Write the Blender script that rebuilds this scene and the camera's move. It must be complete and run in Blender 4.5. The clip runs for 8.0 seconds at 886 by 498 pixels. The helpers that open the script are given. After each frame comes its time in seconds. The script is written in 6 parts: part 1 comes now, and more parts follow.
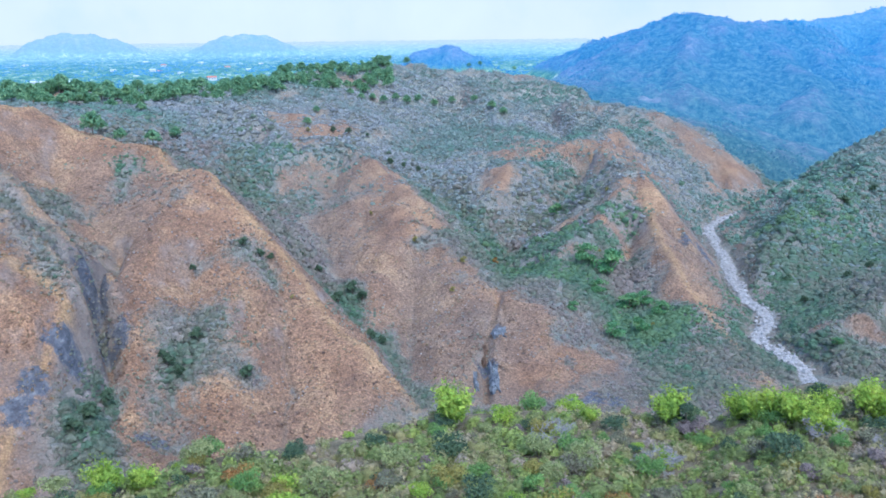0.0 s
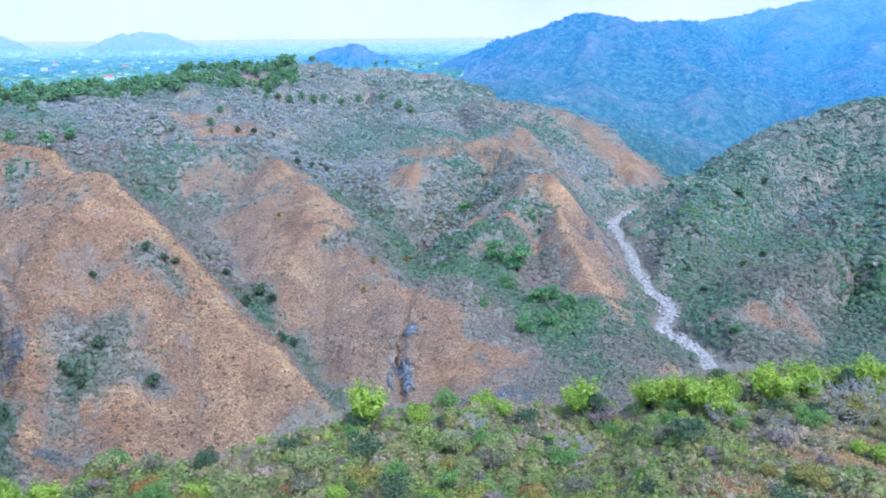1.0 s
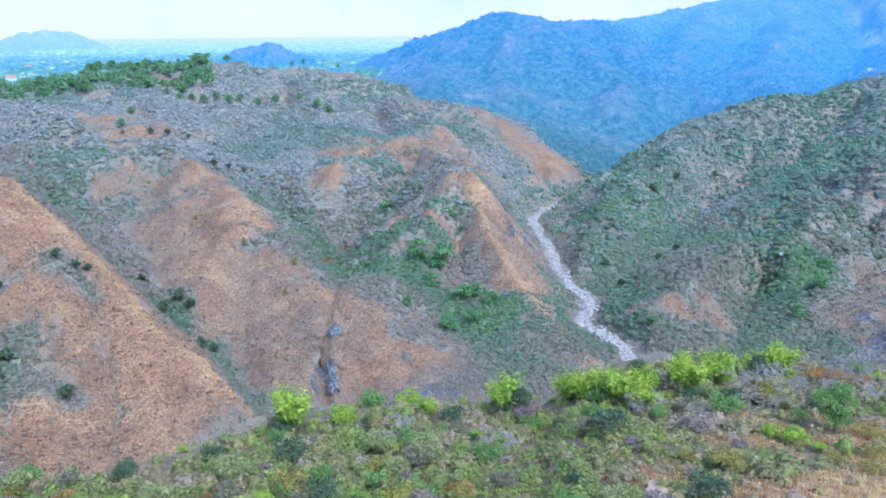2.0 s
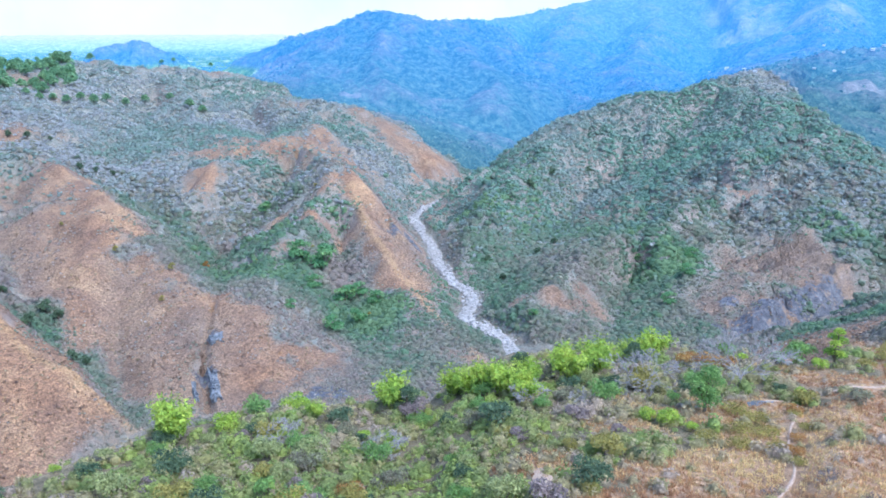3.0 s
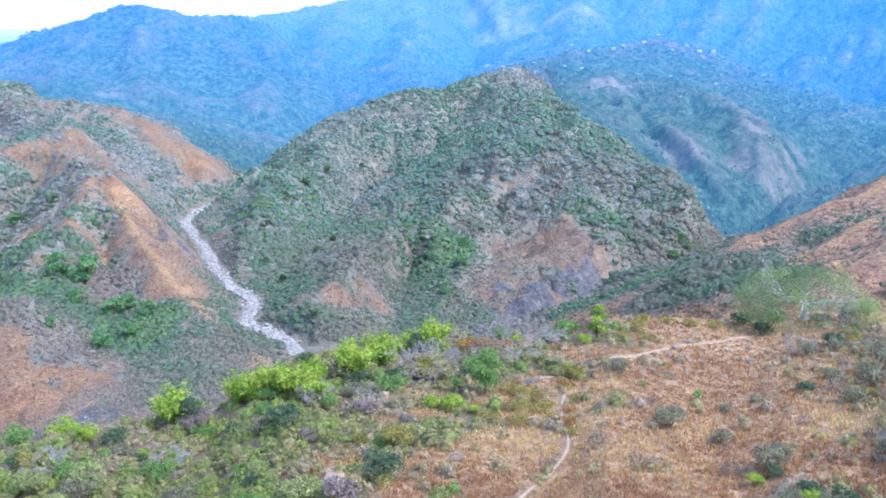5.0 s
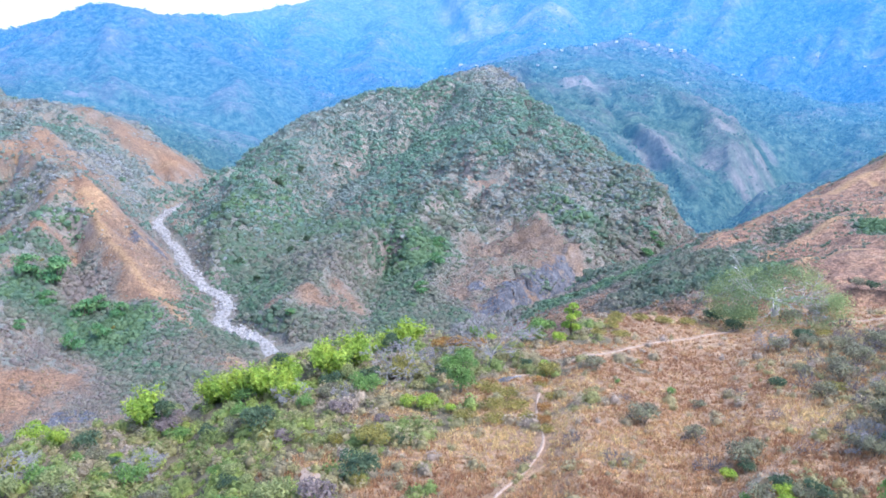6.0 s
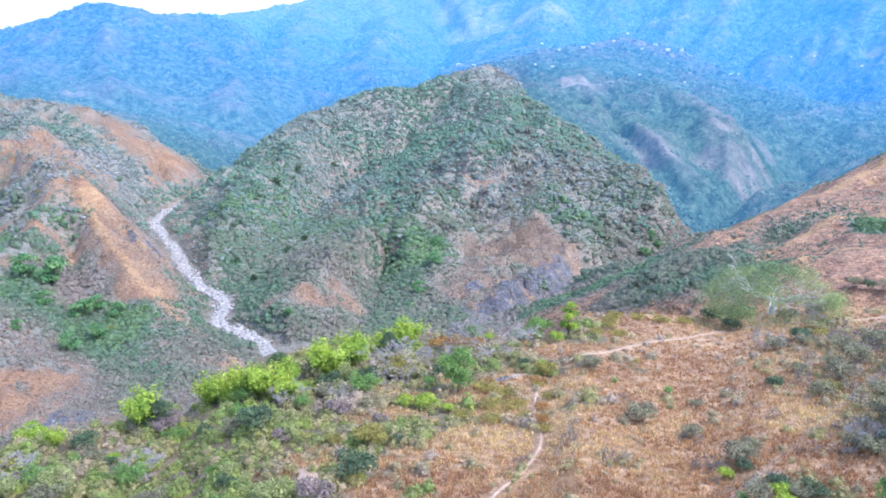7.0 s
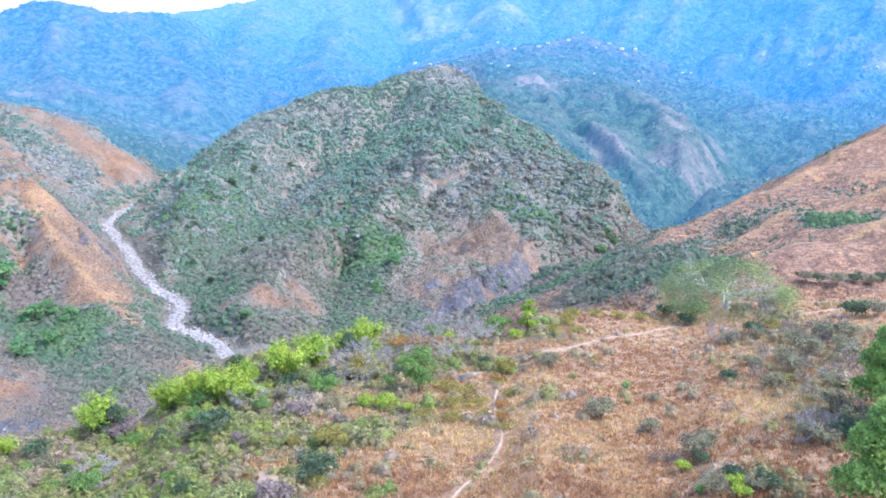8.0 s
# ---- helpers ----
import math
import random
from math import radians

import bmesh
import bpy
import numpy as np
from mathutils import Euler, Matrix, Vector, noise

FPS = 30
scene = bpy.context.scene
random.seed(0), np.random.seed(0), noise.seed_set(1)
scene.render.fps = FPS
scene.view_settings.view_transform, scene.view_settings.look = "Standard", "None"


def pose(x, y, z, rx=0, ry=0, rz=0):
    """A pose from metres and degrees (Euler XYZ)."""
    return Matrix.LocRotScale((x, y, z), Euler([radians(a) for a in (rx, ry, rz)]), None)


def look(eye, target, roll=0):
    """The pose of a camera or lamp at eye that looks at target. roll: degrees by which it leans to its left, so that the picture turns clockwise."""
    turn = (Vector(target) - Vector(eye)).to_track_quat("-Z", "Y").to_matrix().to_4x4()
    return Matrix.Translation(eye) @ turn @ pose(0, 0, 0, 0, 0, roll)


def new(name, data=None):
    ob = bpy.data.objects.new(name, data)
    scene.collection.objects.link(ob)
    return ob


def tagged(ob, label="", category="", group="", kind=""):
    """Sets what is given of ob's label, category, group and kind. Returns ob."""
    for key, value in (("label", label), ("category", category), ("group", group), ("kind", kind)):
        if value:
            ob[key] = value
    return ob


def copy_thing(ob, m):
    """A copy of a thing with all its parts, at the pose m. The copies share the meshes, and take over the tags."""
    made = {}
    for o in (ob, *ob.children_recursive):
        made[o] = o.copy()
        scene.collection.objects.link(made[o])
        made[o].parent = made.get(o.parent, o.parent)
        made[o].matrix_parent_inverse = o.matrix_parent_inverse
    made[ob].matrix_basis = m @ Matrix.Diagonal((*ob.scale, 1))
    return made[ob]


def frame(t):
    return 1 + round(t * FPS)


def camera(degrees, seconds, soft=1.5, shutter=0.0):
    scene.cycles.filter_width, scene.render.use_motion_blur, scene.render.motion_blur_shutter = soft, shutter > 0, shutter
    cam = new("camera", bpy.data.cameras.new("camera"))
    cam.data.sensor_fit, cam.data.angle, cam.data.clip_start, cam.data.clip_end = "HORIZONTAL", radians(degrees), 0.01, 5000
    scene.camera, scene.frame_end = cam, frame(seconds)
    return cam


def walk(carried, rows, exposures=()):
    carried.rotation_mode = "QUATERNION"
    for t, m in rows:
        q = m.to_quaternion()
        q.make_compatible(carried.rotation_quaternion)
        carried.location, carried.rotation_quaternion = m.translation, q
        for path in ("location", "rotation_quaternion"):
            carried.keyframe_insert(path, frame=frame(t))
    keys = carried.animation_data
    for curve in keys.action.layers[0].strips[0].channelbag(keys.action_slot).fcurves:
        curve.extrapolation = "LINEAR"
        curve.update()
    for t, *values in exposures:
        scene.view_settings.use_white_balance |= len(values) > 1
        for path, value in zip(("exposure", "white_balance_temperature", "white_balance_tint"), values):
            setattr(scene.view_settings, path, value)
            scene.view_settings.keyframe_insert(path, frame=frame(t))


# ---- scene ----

# ---- camera: hovers over the knoll and pans to the right ----
EYE = (0.0, 0.0, 160.0)
cam = camera(55.5, 8.0, soft=1.7)
# seconds, heading to the right of +y, pitch, roll
HEADINGS = [
    (0.0, 0.00, -14.02, -0.68),
    (0.5, 3.72, -14.10, -0.57),
    (1.0, 6.26, -14.16, -0.51),
    (1.2, 8.17, -14.19, -0.49),
    (2.3, 13.89, -14.30, -0.38),
    (2.5, 16.36, -14.32, -0.30),
    (2.7, 18.78, -14.36, -0.23),
    (3.0, 19.94, -14.40, -0.14),
    (3.5, 23.13, -14.44, -0.00),
    (4.0, 26.08, -14.50, 0.12),
    (4.5, 26.10, -14.53, 0.13),
    (4.7, 28.97, -14.53, 0.25),
    (4.9, 34.70, -14.51, 0.45),
    (5.0, 35.37, -14.51, 0.48),
    (5.2, 36.28, -14.50, 0.51),
    (6.5, 37.20, -14.55, 0.58),
    (7.0, 37.32, -14.58, 0.56),
    (7.5, 40.05, -14.57, 0.61),
    (8.0, 40.23, -14.61, 0.61),
]
walk(cam, [(t, pose(*EYE, 0, 0, -h) @ pose(0, 0, 0, 90 + p, 0, 0) @ pose(0, 0, 0, 0, 0, r)) for t, h, p, r in HEADINGS],
     exposures=[(0.0, 1.23, 5230, 7), (0.6, 1.36, 5250, 7), (2.5, 1.46, 5310, 8), (3.0, 1.58, 5370, 9), (4.4, 1.69, 5530, 10), (5.0, 1.67, 5640, 12), (8.0, 1.86, 5870, 15)])

# ---- world, sun ----
SUN_HEADING, SUN_HEIGHT = 158.0, 54.0
world = bpy.data.worlds.new("world")
scene.world = world
world.use_nodes = True
sky = world.node_tree.nodes.new("ShaderNodeTexSky")
sky.sky_type = "NISHITA"
sky.sun_disc = False
sky.sun_elevation = radians(SUN_HEIGHT)
sky.sun_rotation = radians(SUN_HEADING)
sky.air_density, sky.dust_density, sky.ozone_density = 1.0, 1.2, 2.0
world.node_tree.links.new(sky.outputs[0], world.node_tree.nodes["Background"].inputs[0])
world.node_tree.nodes["Background"].inputs[1].default_value = 0.15
sun = new("sun", bpy.data.lights.new("sun", "SUN"))
sun.data.energy, sun.data.angle, sun.data.color = 1.35, radians(20.0), (1.0, 0.94, 0.86)
_sh, _se = radians(SUN_HEADING), radians(SUN_HEIGHT)
sun.matrix_world = look((0, 0, 900), (-math.sin(_sh) * math.cos(_se), -math.cos(_sh) * math.cos(_se), 900 - math.sin(_se)))


# ---- number noise ----
def lattice(ix, iy, seed):
    n = (ix.astype(np.int64) * 374761393 + iy.astype(np.int64) * 668265263 + seed * 1442695041) & 0x7FFFFFFF
    n = ((n ^ (n >> 13)) * 1274126177) & 0x7FFFFFFF
    return ((n ^ (n >> 16)) & 0xFFFF) / 65535.0


def value_noise(x, y, seed=0):
    x, y = np.asarray(x, float), np.asarray(y, float)
    ix, iy = np.floor(x), np.floor(y)
    u, v = x - ix, y - iy
    u, v = u * u * u * (u * (6 * u - 15) + 10), v * v * v * (v * (6 * v - 15) + 10)
    a, b = lattice(ix, iy, seed), lattice(ix + 1, iy, seed)
    c, d = lattice(ix, iy + 1, seed), lattice(ix + 1, iy + 1, seed)
    return (a + (b - a) * u) * (1 - v) + (c + (d - c) * u) * v - 0.5


def fbm(x, y, size, octaves=4, seed=0):
    total, amp = 0.0, 1.0
    for k in range(octaves):
        total = total + amp * value_noise(x / size + 17.3 * k, y / size - 9.1 * k, seed + k)
        size, amp = size / 2.03, amp * 0.5
    return total


def smooth(a, b, x):
    t = np.clip((x - a) / (b - a), 0, 1)  # b may lie below a
    return t * t * (3 - 2 * t)


# ---- the lie of the land: crests and valley lines (x, y, z), cover of scrub, tone of the soil from orange-brown to mauve ----
LINES = {
    "left_spur": ([(-186, 354, 112), (-176, 354, 102), (-165, 351, 86), (-153, 350, 75), (-143, 348, 67)], "crest", 0.14, 0.1),
    "left_spur_arm": ([(-178, 334, 100), (-163, 327, 89), (-149, 320, 79), (-139, 314, 69)], "crest", 0.18, 0.1),
    "left_spur_nose": ([(-177, 304, 84), (-167, 308, 82), (-152, 310, 74), (-143, 306, 67), (-141, 289, 58), (-144, 277, 48), (-147, 265, 40), (-148, 249, 34)], "crest", 0.06, 0.0),
    "left_spur_hollow": ([(-184, 347, 102), (-173, 344, 90), (-161, 340, 77), (-151, 337, 66)], "valley", 0.5, 0.4),
    "left_gully": ([(-225, 406, 101), (-212, 401, 99), (-197, 399, 82), (-183, 394, 68), (-169, 389, 59), (-158, 385, 56)], "valley", 0.45, 0.4),
    "gorge": ([(-115, 242, 25), (-123, 269, 25), (-128, 296, 27), (-134, 315, 32), (-143, 331, 41), (-148, 343, 50), (-151, 355, 57), (-152, 372, 60), (-158, 400, 65), (-164, 432, 72), (-178, 467, 82)], "valley", 0.42, 0.6),
    "gorge_side": ([(-152, 372, 60), (-182, 417, 69), (-204, 446, 80), (-220, 471, 91)], "valley", 0.4, 0.3),
    "brown_crest": ([(-258, 463, 128), (-249, 479, 122), (-237, 494, 119), (-218, 494, 108), (-193, 494, 101), (-164, 491, 98), (-153, 474, 90), (-127, 459, 90), (-115, 443, 81), (-98, 427, 70), (-84, 416, 60), (-68, 398, 47), (-57, 382, 35), (-49, 369, 29), (-32, 355, 25), (-23, 345, 17), (-13, 334, 7)], "crest", 0.1, 0.0),
    "brown_face": ([(-127, 459, 90), (-132, 425, 77), (-135, 389, 65), (-137, 358, 54), (-136, 339, 47), (-125, 327, 37), (-122, 302, 28), (-117, 275, 18)], "rib", 0.08, 0.0),
    "brown_belly": ([(-98, 427, 70), (-96, 388, 56), (-94, 354, 42), (-92, 332, 30), (-89, 310, 19), (-84, 285, 10)], "rib", 0.1, 0.0),
    "brown_low": ([(-68, 398, 47), (-59, 365, 32), (-52, 339, 21), (-49, 311, 13), (-47, 291, 9)], "rib", 0.08, 0.0),
    "brown_gully": ([(-121, 399, 54), (-117, 368, 42), (-113, 335, 28), (-110, 311, 19), (-104, 284, 13)], "valley", 0.3, 0.2),
    "brown_gully_low": ([(-87, 411, 50), (-75, 373, 36), (-69, 344, 22), (-65, 315, 12), (-63, 292, 6)], "valley", 0.25, 0.3),
    "slope_wood": ([(-287, 600, 117), (-268, 621, 109), (-226, 638, 98), (-187, 617, 85), (-163, 602, 75), (-148, 584, 67)], "valley", 0.85, 0.6),
    "pocket_valley": ([(-10, 339, 6), (-24, 378, 7), (-37, 398, 14), (-48, 423, 22), (-66, 448, 28), (-83, 473, 38), (-108, 504, 47), (-132, 541, 57), (-148, 579, 64), (-148, 643, 69), (-147, 706, 79)], "valley", 0.85, 0.7),
    "middle_crest": ([(-166, 803, 97), (-142, 757, 85), (-106, 712, 81), (-72, 661, 78), (-42, 611, 69), (-21, 572, 56), (-5, 532, 43), (6, 502, 35), (15, 476, 28), (26, 447, 23), (32, 427, 21)], "crest", 0.3, 0.15),
    "middle_side": ([(-27, 579, 59), (-32, 506, 42), (-36, 460, 30), (-37, 429, 24), (-41, 400, 21), (-27, 375, 14), (-21, 350, 8)], "rib", 0.1, 0.15),
    "middle_face": ([(15, 476, 28), (1, 426, 20), (-4, 384, 14), (-4, 351, 8)], "rib", 0.12, 0.5),
    "middle_rill": ([(-81, 648, 54), (-87, 565, 44), (-69, 505, 31), (-59, 460, 26)], "valley", 0.16, 0.8),
    "middle_rill_low": ([(-15, 494, 27), (-17, 432, 15), (-16, 389, 6), (-15, 348, 6)], "valley", 0.14, 0.7),
    "fall_cleft": ([(18, 343, 6), (19, 374, 12), (22, 401, 20), (30, 439, 24)], "valley", 0.2, 0.8),
    "fall_valley": ([(31, 452, 20), (31, 504, 23), (24, 556, 25), (15, 606, 30), (0, 670, 38), (-29, 746, 47), (-21, 855, 57), (-37, 931, 68)], "valley", 1.0, 0.8),
    "ravine_wall_left": ([(13, 404, 20), (14, 372, 12), (14, 345, 6)], "rib", 0.12, 0.6),
    "ravine_wall_right": ([(33, 424, 21), (31, 381, 14), (29, 344, 6)], "rib", 0.1, 0.5),
    "green_gully": ([(33, 479, 12), (45, 554, 14), (63, 607, 19), (93, 669, 26), (120, 701, 40), (146, 717, 57)], "valley", 1.0, 0.8),
    "bare_knob": ([(29, 624, 46), (39, 643, 51), (53, 664, 57), (71, 696, 62), (109, 745, 69), (137, 759, 71), (167, 784, 79)], "crest", 0.4, 0.3),
    "green_crest": ([(114, 777, 65), (129, 693, 71), (136, 617, 74), (149, 583, 63), (159, 552, 49), (167, 530, 40)], "crest", 0.25, 0.1),
    "green_river_edge": ([(140, 575, 59), (135, 513, 38), (136, 471, 28), (140, 434, 19), (142, 402, 14), (145, 373, 10), (145, 342, 10)], "crest", 0.14, 0.25),
    "green_left_arm": ([(136, 617, 74), (113, 562, 54), (97, 526, 43), (75, 501, 34), (55, 475, 27), (36, 427, 22)], "crest", 0.55, 0.1),
    "green_front": ([(99, 539, 40), (71, 474, 28), (58, 416, 19), (57, 373, 11), (53, 338, 7)], "rib", 0.45, 0.4),
    "green_hollow": ([(124, 548, 30), (109, 472, 14), (97, 426, 6), (96, 378, 6), (99, 342, 6)], "valley", 1.0, 0.7),
    "green_cliff_foot": ([(157, 549, 37), (154, 503, 26), (155, 459, 17)], "valley", 0.15, 0.7),
    "purple_crest": ([(113, 953, 91), (162, 906, 93), (194, 889, 97), (224, 866, 81), (246, 840, 64), (266, 809, 51), (286, 788, 39), (295, 774, 33)], "crest", 0.42, 0.8),
    "purple_valley": ([(171, 859, 77), (194, 785, 64), (204, 729, 42), (219, 703, 19), (232, 688, 10)], "valley", 0.95, 0.9),
    "plateau_spur": ([(-191, 767, 112), (-167, 738, 107), (-142, 704, 95)], "rib", 0.8, 0.6),
    "plateau_hollow": ([(-247, 775, 100), (-208, 720, 90), (-177, 661, 73)], "valley", 0.95, 0.7),
    "saddle_spur": ([(-138, 950, 106), (-94, 877, 96), (-55, 814, 84)], "rib", 0.8, 0.7),
    "saddle_hollow": ([(27, 1058, 77), (5, 943, 68), (-7, 847, 55)], "valley", 1.0, 0.8),
    "rim_spur": ([(35, 1079, 104), (63, 961, 87), (86, 865, 72), (96, 805, 61)], "rib", 0.75, 0.7),
    "rim_hollow": ([(116, 1030, 72), (123, 903, 61), (123, 807, 57)], "valley", 1.0, 0.8),
    "east_crest": ([(266, 733, 22), (284, 753, 32), (311, 761, 41), (344, 768, 53), (384, 772, 70), (429, 771, 82), (479, 764, 95), (531, 754, 103), (566, 751, 111), (612, 739, 116), (661, 737, 117), (712, 716, 109)], "crest", 0.95, 0.8),
    "east_shoulder": ([(566, 751, 111), (556, 689, 98), (548, 634, 92), (547, 577, 91), (546, 532, 82), (532, 491, 69), (525, 466, 62), (517, 429, 56), (504, 395, 51), (476, 365, 41)], "crest", 0.92, 0.8),
    "east_spine": ([(548, 634, 92), (467, 573, 72), (407, 510, 56), (369, 481, 44), (327, 464, 42), (280, 447, 40), (252, 431, 35), (219, 407, 28), (196, 390, 24), (174, 367, 17), (163, 352, 13)], "crest", 0.9, 0.85),
    "east_green_rib": ([(429, 771, 82), (338, 673, 55), (265, 604, 38), (223, 561, 24), (196, 514, 16)], "rib", 0.95, 0.9),
    "east_hollow": ([(176, 418, 6), (205, 463, 6), (249, 521, 6), (307, 588, 6), (393, 678, 16), (445, 689, 40), (505, 696, 62)], "valley", 1.0, 0.9),
    "east_belly": ([(433, 543, 49), (357, 467, 29), (300, 413, 17), (255, 372, 9), (228, 340, 6)], "rib", 0.92, 0.85),
    "east_belly_gully": ([(356, 521, 6), (285, 439, 6), (239, 388, 6), (210, 352, 6)], "valley", 0.95, 0.8),
    "east_cliff": ([(433, 543, 49), (423, 487, 42), (408, 426, 35), (404, 388, 34), (385, 350, 29), (369, 329, 24)], "crest", 0.8, 0.85),
    "east_buttress": ([(394, 485, 30), (369, 416, 29), (347, 373, 26), (314, 344, 21), (287, 326, 17)], "rib", 0.6, 0.85),
    "east_cliff_face": ([(404, 402, 32), (371, 361, 26), (349, 335, 23)], "rib", 0.45, 0.85),
    "east_side_valley": ([(703, 643, 72), (646, 545, 52), (614, 483, 34), (593, 441, 28), (543, 405, 21), (477, 364, 18)], "valley", 0.95, 0.9),
    "back_knob": ([(712, 716, 109), (723, 695, 115), (700, 643, 96), (658, 564, 75), (637, 508, 63), (617, 468, 49), (589, 422, 33)], "crest", 0.8, 0.5),
    "back_crest": ([(728, 700, 114), (765, 644, 102), (777, 606, 96), (774, 559, 90), (767, 526, 81), (751, 487, 68), (738, 457, 53), (720, 433, 40), (699, 413, 29), (683, 397, 22)], "crest", 0.85, 0.8),
    "back_gully": ([(753, 592, 77), (706, 518, 54), (656, 454, 29), (621, 414, 19)], "valley", 0.9, 0.9),
    "back_rib": ([(774, 559, 90), (719, 493, 65), (665, 436, 44), (623, 395, 29)], "rib", 0.7, 0.9),
    "back_gully_far": ([(762, 499, 56), (715, 447, 33), (669, 405, 17)], "valley", 0.8, 0.9),
    "red_crest": ([(535, 166, 143), (488, 180, 123), (454, 185, 113), (430, 190, 107), (411, 187, 104), (393, 188, 99), (382, 188, 96), (361, 190, 91), (331, 194, 86), (310, 194, 84), (291, 194, 83), (262, 187, 82), (238, 182, 81), (217, 177, 80)], "crest", 0.06, 0.0),
    "red_arm": ([(376, 135, 106), (373, 150, 102), (373, 165, 98), (379, 182, 94)], "crest", 0.05, 0.0),
    "red_middle": ([(329, 118, 113), (320, 128, 105), (309, 136, 100), (298, 143, 97), (285, 149, 96), (271, 151, 94), (258, 152, 92), (241, 150, 91), (219, 144, 90)], "crest", 0.05, 0.0),
    "red_low": ([(295, 95, 110), (282, 103, 106), (272, 107, 104), (262, 109, 103), (252, 113, 100), (239, 121, 100), (229, 124, 99), (214, 122, 98)], "crest", 0.05, 0.0),
    "red_gully": ([(358, 126, 98), (360, 144, 96), (350, 154, 95), (327, 162, 93), (300, 163, 89), (269, 161, 86)], "valley", 0.3, 0.0),
    "red_gully_low": ([(313, 100, 100), (296, 116, 98), (286, 124, 96), (277, 129, 96), (273, 138, 95), (255, 140, 93), (230, 137, 92)], "valley", 0.4, 0.0),
    "village_ridge": ([(692, 830, 115), (747, 834, 124), (820, 848, 136), (898, 840, 141), (957, 827, 150), (1005, 809, 140), (1053, 796, 132), (1110, 769, 121)], "crest", 0.8, 0.8),
    "village_back": ([(912, 968, 124), (1016, 949, 115)], "valley", 0.9, 0.9),
    "plateau": ([(-700, 600, 122), (-471, 767, 118), (-435, 844, 111), (-366, 877, 106), (-307, 910, 106), (-225, 974, 107), (-164, 1037, 121), (-75, 1148, 131), (15, 1180, 120), (110, 1195, 112), (169, 1168, 97)], "crest", 0.76, 0.8),
    "plateau_back": ([(-640, 1000, 92), (-420, 1150, 90), (-200, 1290, 92), (20, 1360, 92), (190, 1330, 80)], "valley", 0.9, 0.8),
}
# far mountains: crests, how steeply they fall, how wooded they are
RIDGES = {
    "far_east_slope": ([(1456, 362, 163), (1325, 452, 108), (1156, 477, 75), (1008, 488, 40), (839, 467, 0)], 0.55, 0.85),
    "blue_mountain": ([(171, 1742, 96), (235, 1633, 135), (297, 1572, 160), (353, 1509, 179), (377, 1452, 196), (420, 1440, 199), (496, 1469, 185), (608, 1534, 185), (887, 2122, 191)], 0.5, 1.0),
    "blue_mountain_west": ([(420, 1440, 199), (345, 1253, 123), (314, 1054, 74), (323, 925, 35)], 0.5, 1.0),
    "blue_mountain_east": ([(496, 1469, 185), (518, 1192, 100), (420, 1016, 49), (362, 911, 24)], 0.5, 1.0),
    "high_mountain": ([(887, 2122, 191), (1212, 2187, 243), (1564, 2077, 339), (1926, 1747, 420), (2120, 1325, 447), (2254, 825, 441), (2262, 416, 404), (2200, -600, 380)], 0.42, 1.0),
    "high_mountain_a": ([(1212, 2187, 243), (764, 1519, 117), (649, 1184, 66)], 0.4, 1.0),
    "high_mountain_b": ([(1779, 1827, 369), (1208, 1266, 142), (822, 1007, 100)], 0.4, 1.0),
    "high_mountain_c": ([(2041, 1443, 421), (1412, 1116, 155), (1149, 965, 118)], 0.4, 1.0),
    "high_mountain_d": ([(2212, 931, 434), (1543, 713, 121), (1160, 587, 28)], 0.4, 1.0),
    "blue_mountain_far_west": ([(377, 1452, 196), (260, 1325, 122), (180, 1186, 81)], 0.5, 1.0),
    "blue_mountain_far_east": ([(608, 1534, 185), (586, 1272, 104), (530, 1077, 63)], 0.5, 1.0),
    "high_mountain_e": ([(884, 2014, 183), (531, 1403, 85), (454, 1057, 23)], 0.42, 1.0),
    "high_mountain_f": ([(1287, 1906, 204), (842, 1361, 100), (725, 1079, 57)], 0.42, 1.0),
    "far_east_spur": ([(1567, 658, 127), (1267, 595, 70), (1015, 540, 20)], 0.5, 0.9),
    "far_east_foot": ([(1090, 365, 73), (927, 376, 45), (818, 375, 32)], 0.6, 0.75),
    "plain_knoll": ([(-75, 1799, 118), (-22, 1800, 146), (12, 1800, 152), (36, 1799, 148), (86, 1798, 120)], 0.9, 1.0),
    "plain_hill_a": ([(-845, 2878, 131), (-730, 2908, 180), (-664, 2926, 187), (-590, 2940, 182), (-520, 2955, 150)], 0.6, 1.0),
    "plain_hill_b": ([(-1336, 2853, 168), (-1260, 2890, 193), (-1180, 2920, 192), (-1094, 2953, 172)], 0.6, 1.0),
}
RIVER = [(560, 1080, 18), (480, 960, 14), (375, 850, 10), (300, 765, 8), (245, 716, 6), (219, 677, 6), (209, 634, 6), (200, 576, 6), (188, 523, 5), (181, 480, 5), (184, 454, 5), (173, 430, 5), (163, 413, 5), (167, 398, 5), (168, 383, 5), (172, 371, 5), (165, 345, 5), (130, 318, 4), (60, 306, 4), (-10, 326, 4), (-60, 268, 3), (-140, 232, 3), (-260, 180, 2), (-600, 160, 0)]
BRANCH = [(840, 470, 6), (640, 420, 6), (480, 352, 6), (374, 350, 6), (290, 318, 6), (200, 330, 5), (168, 372, 5)]
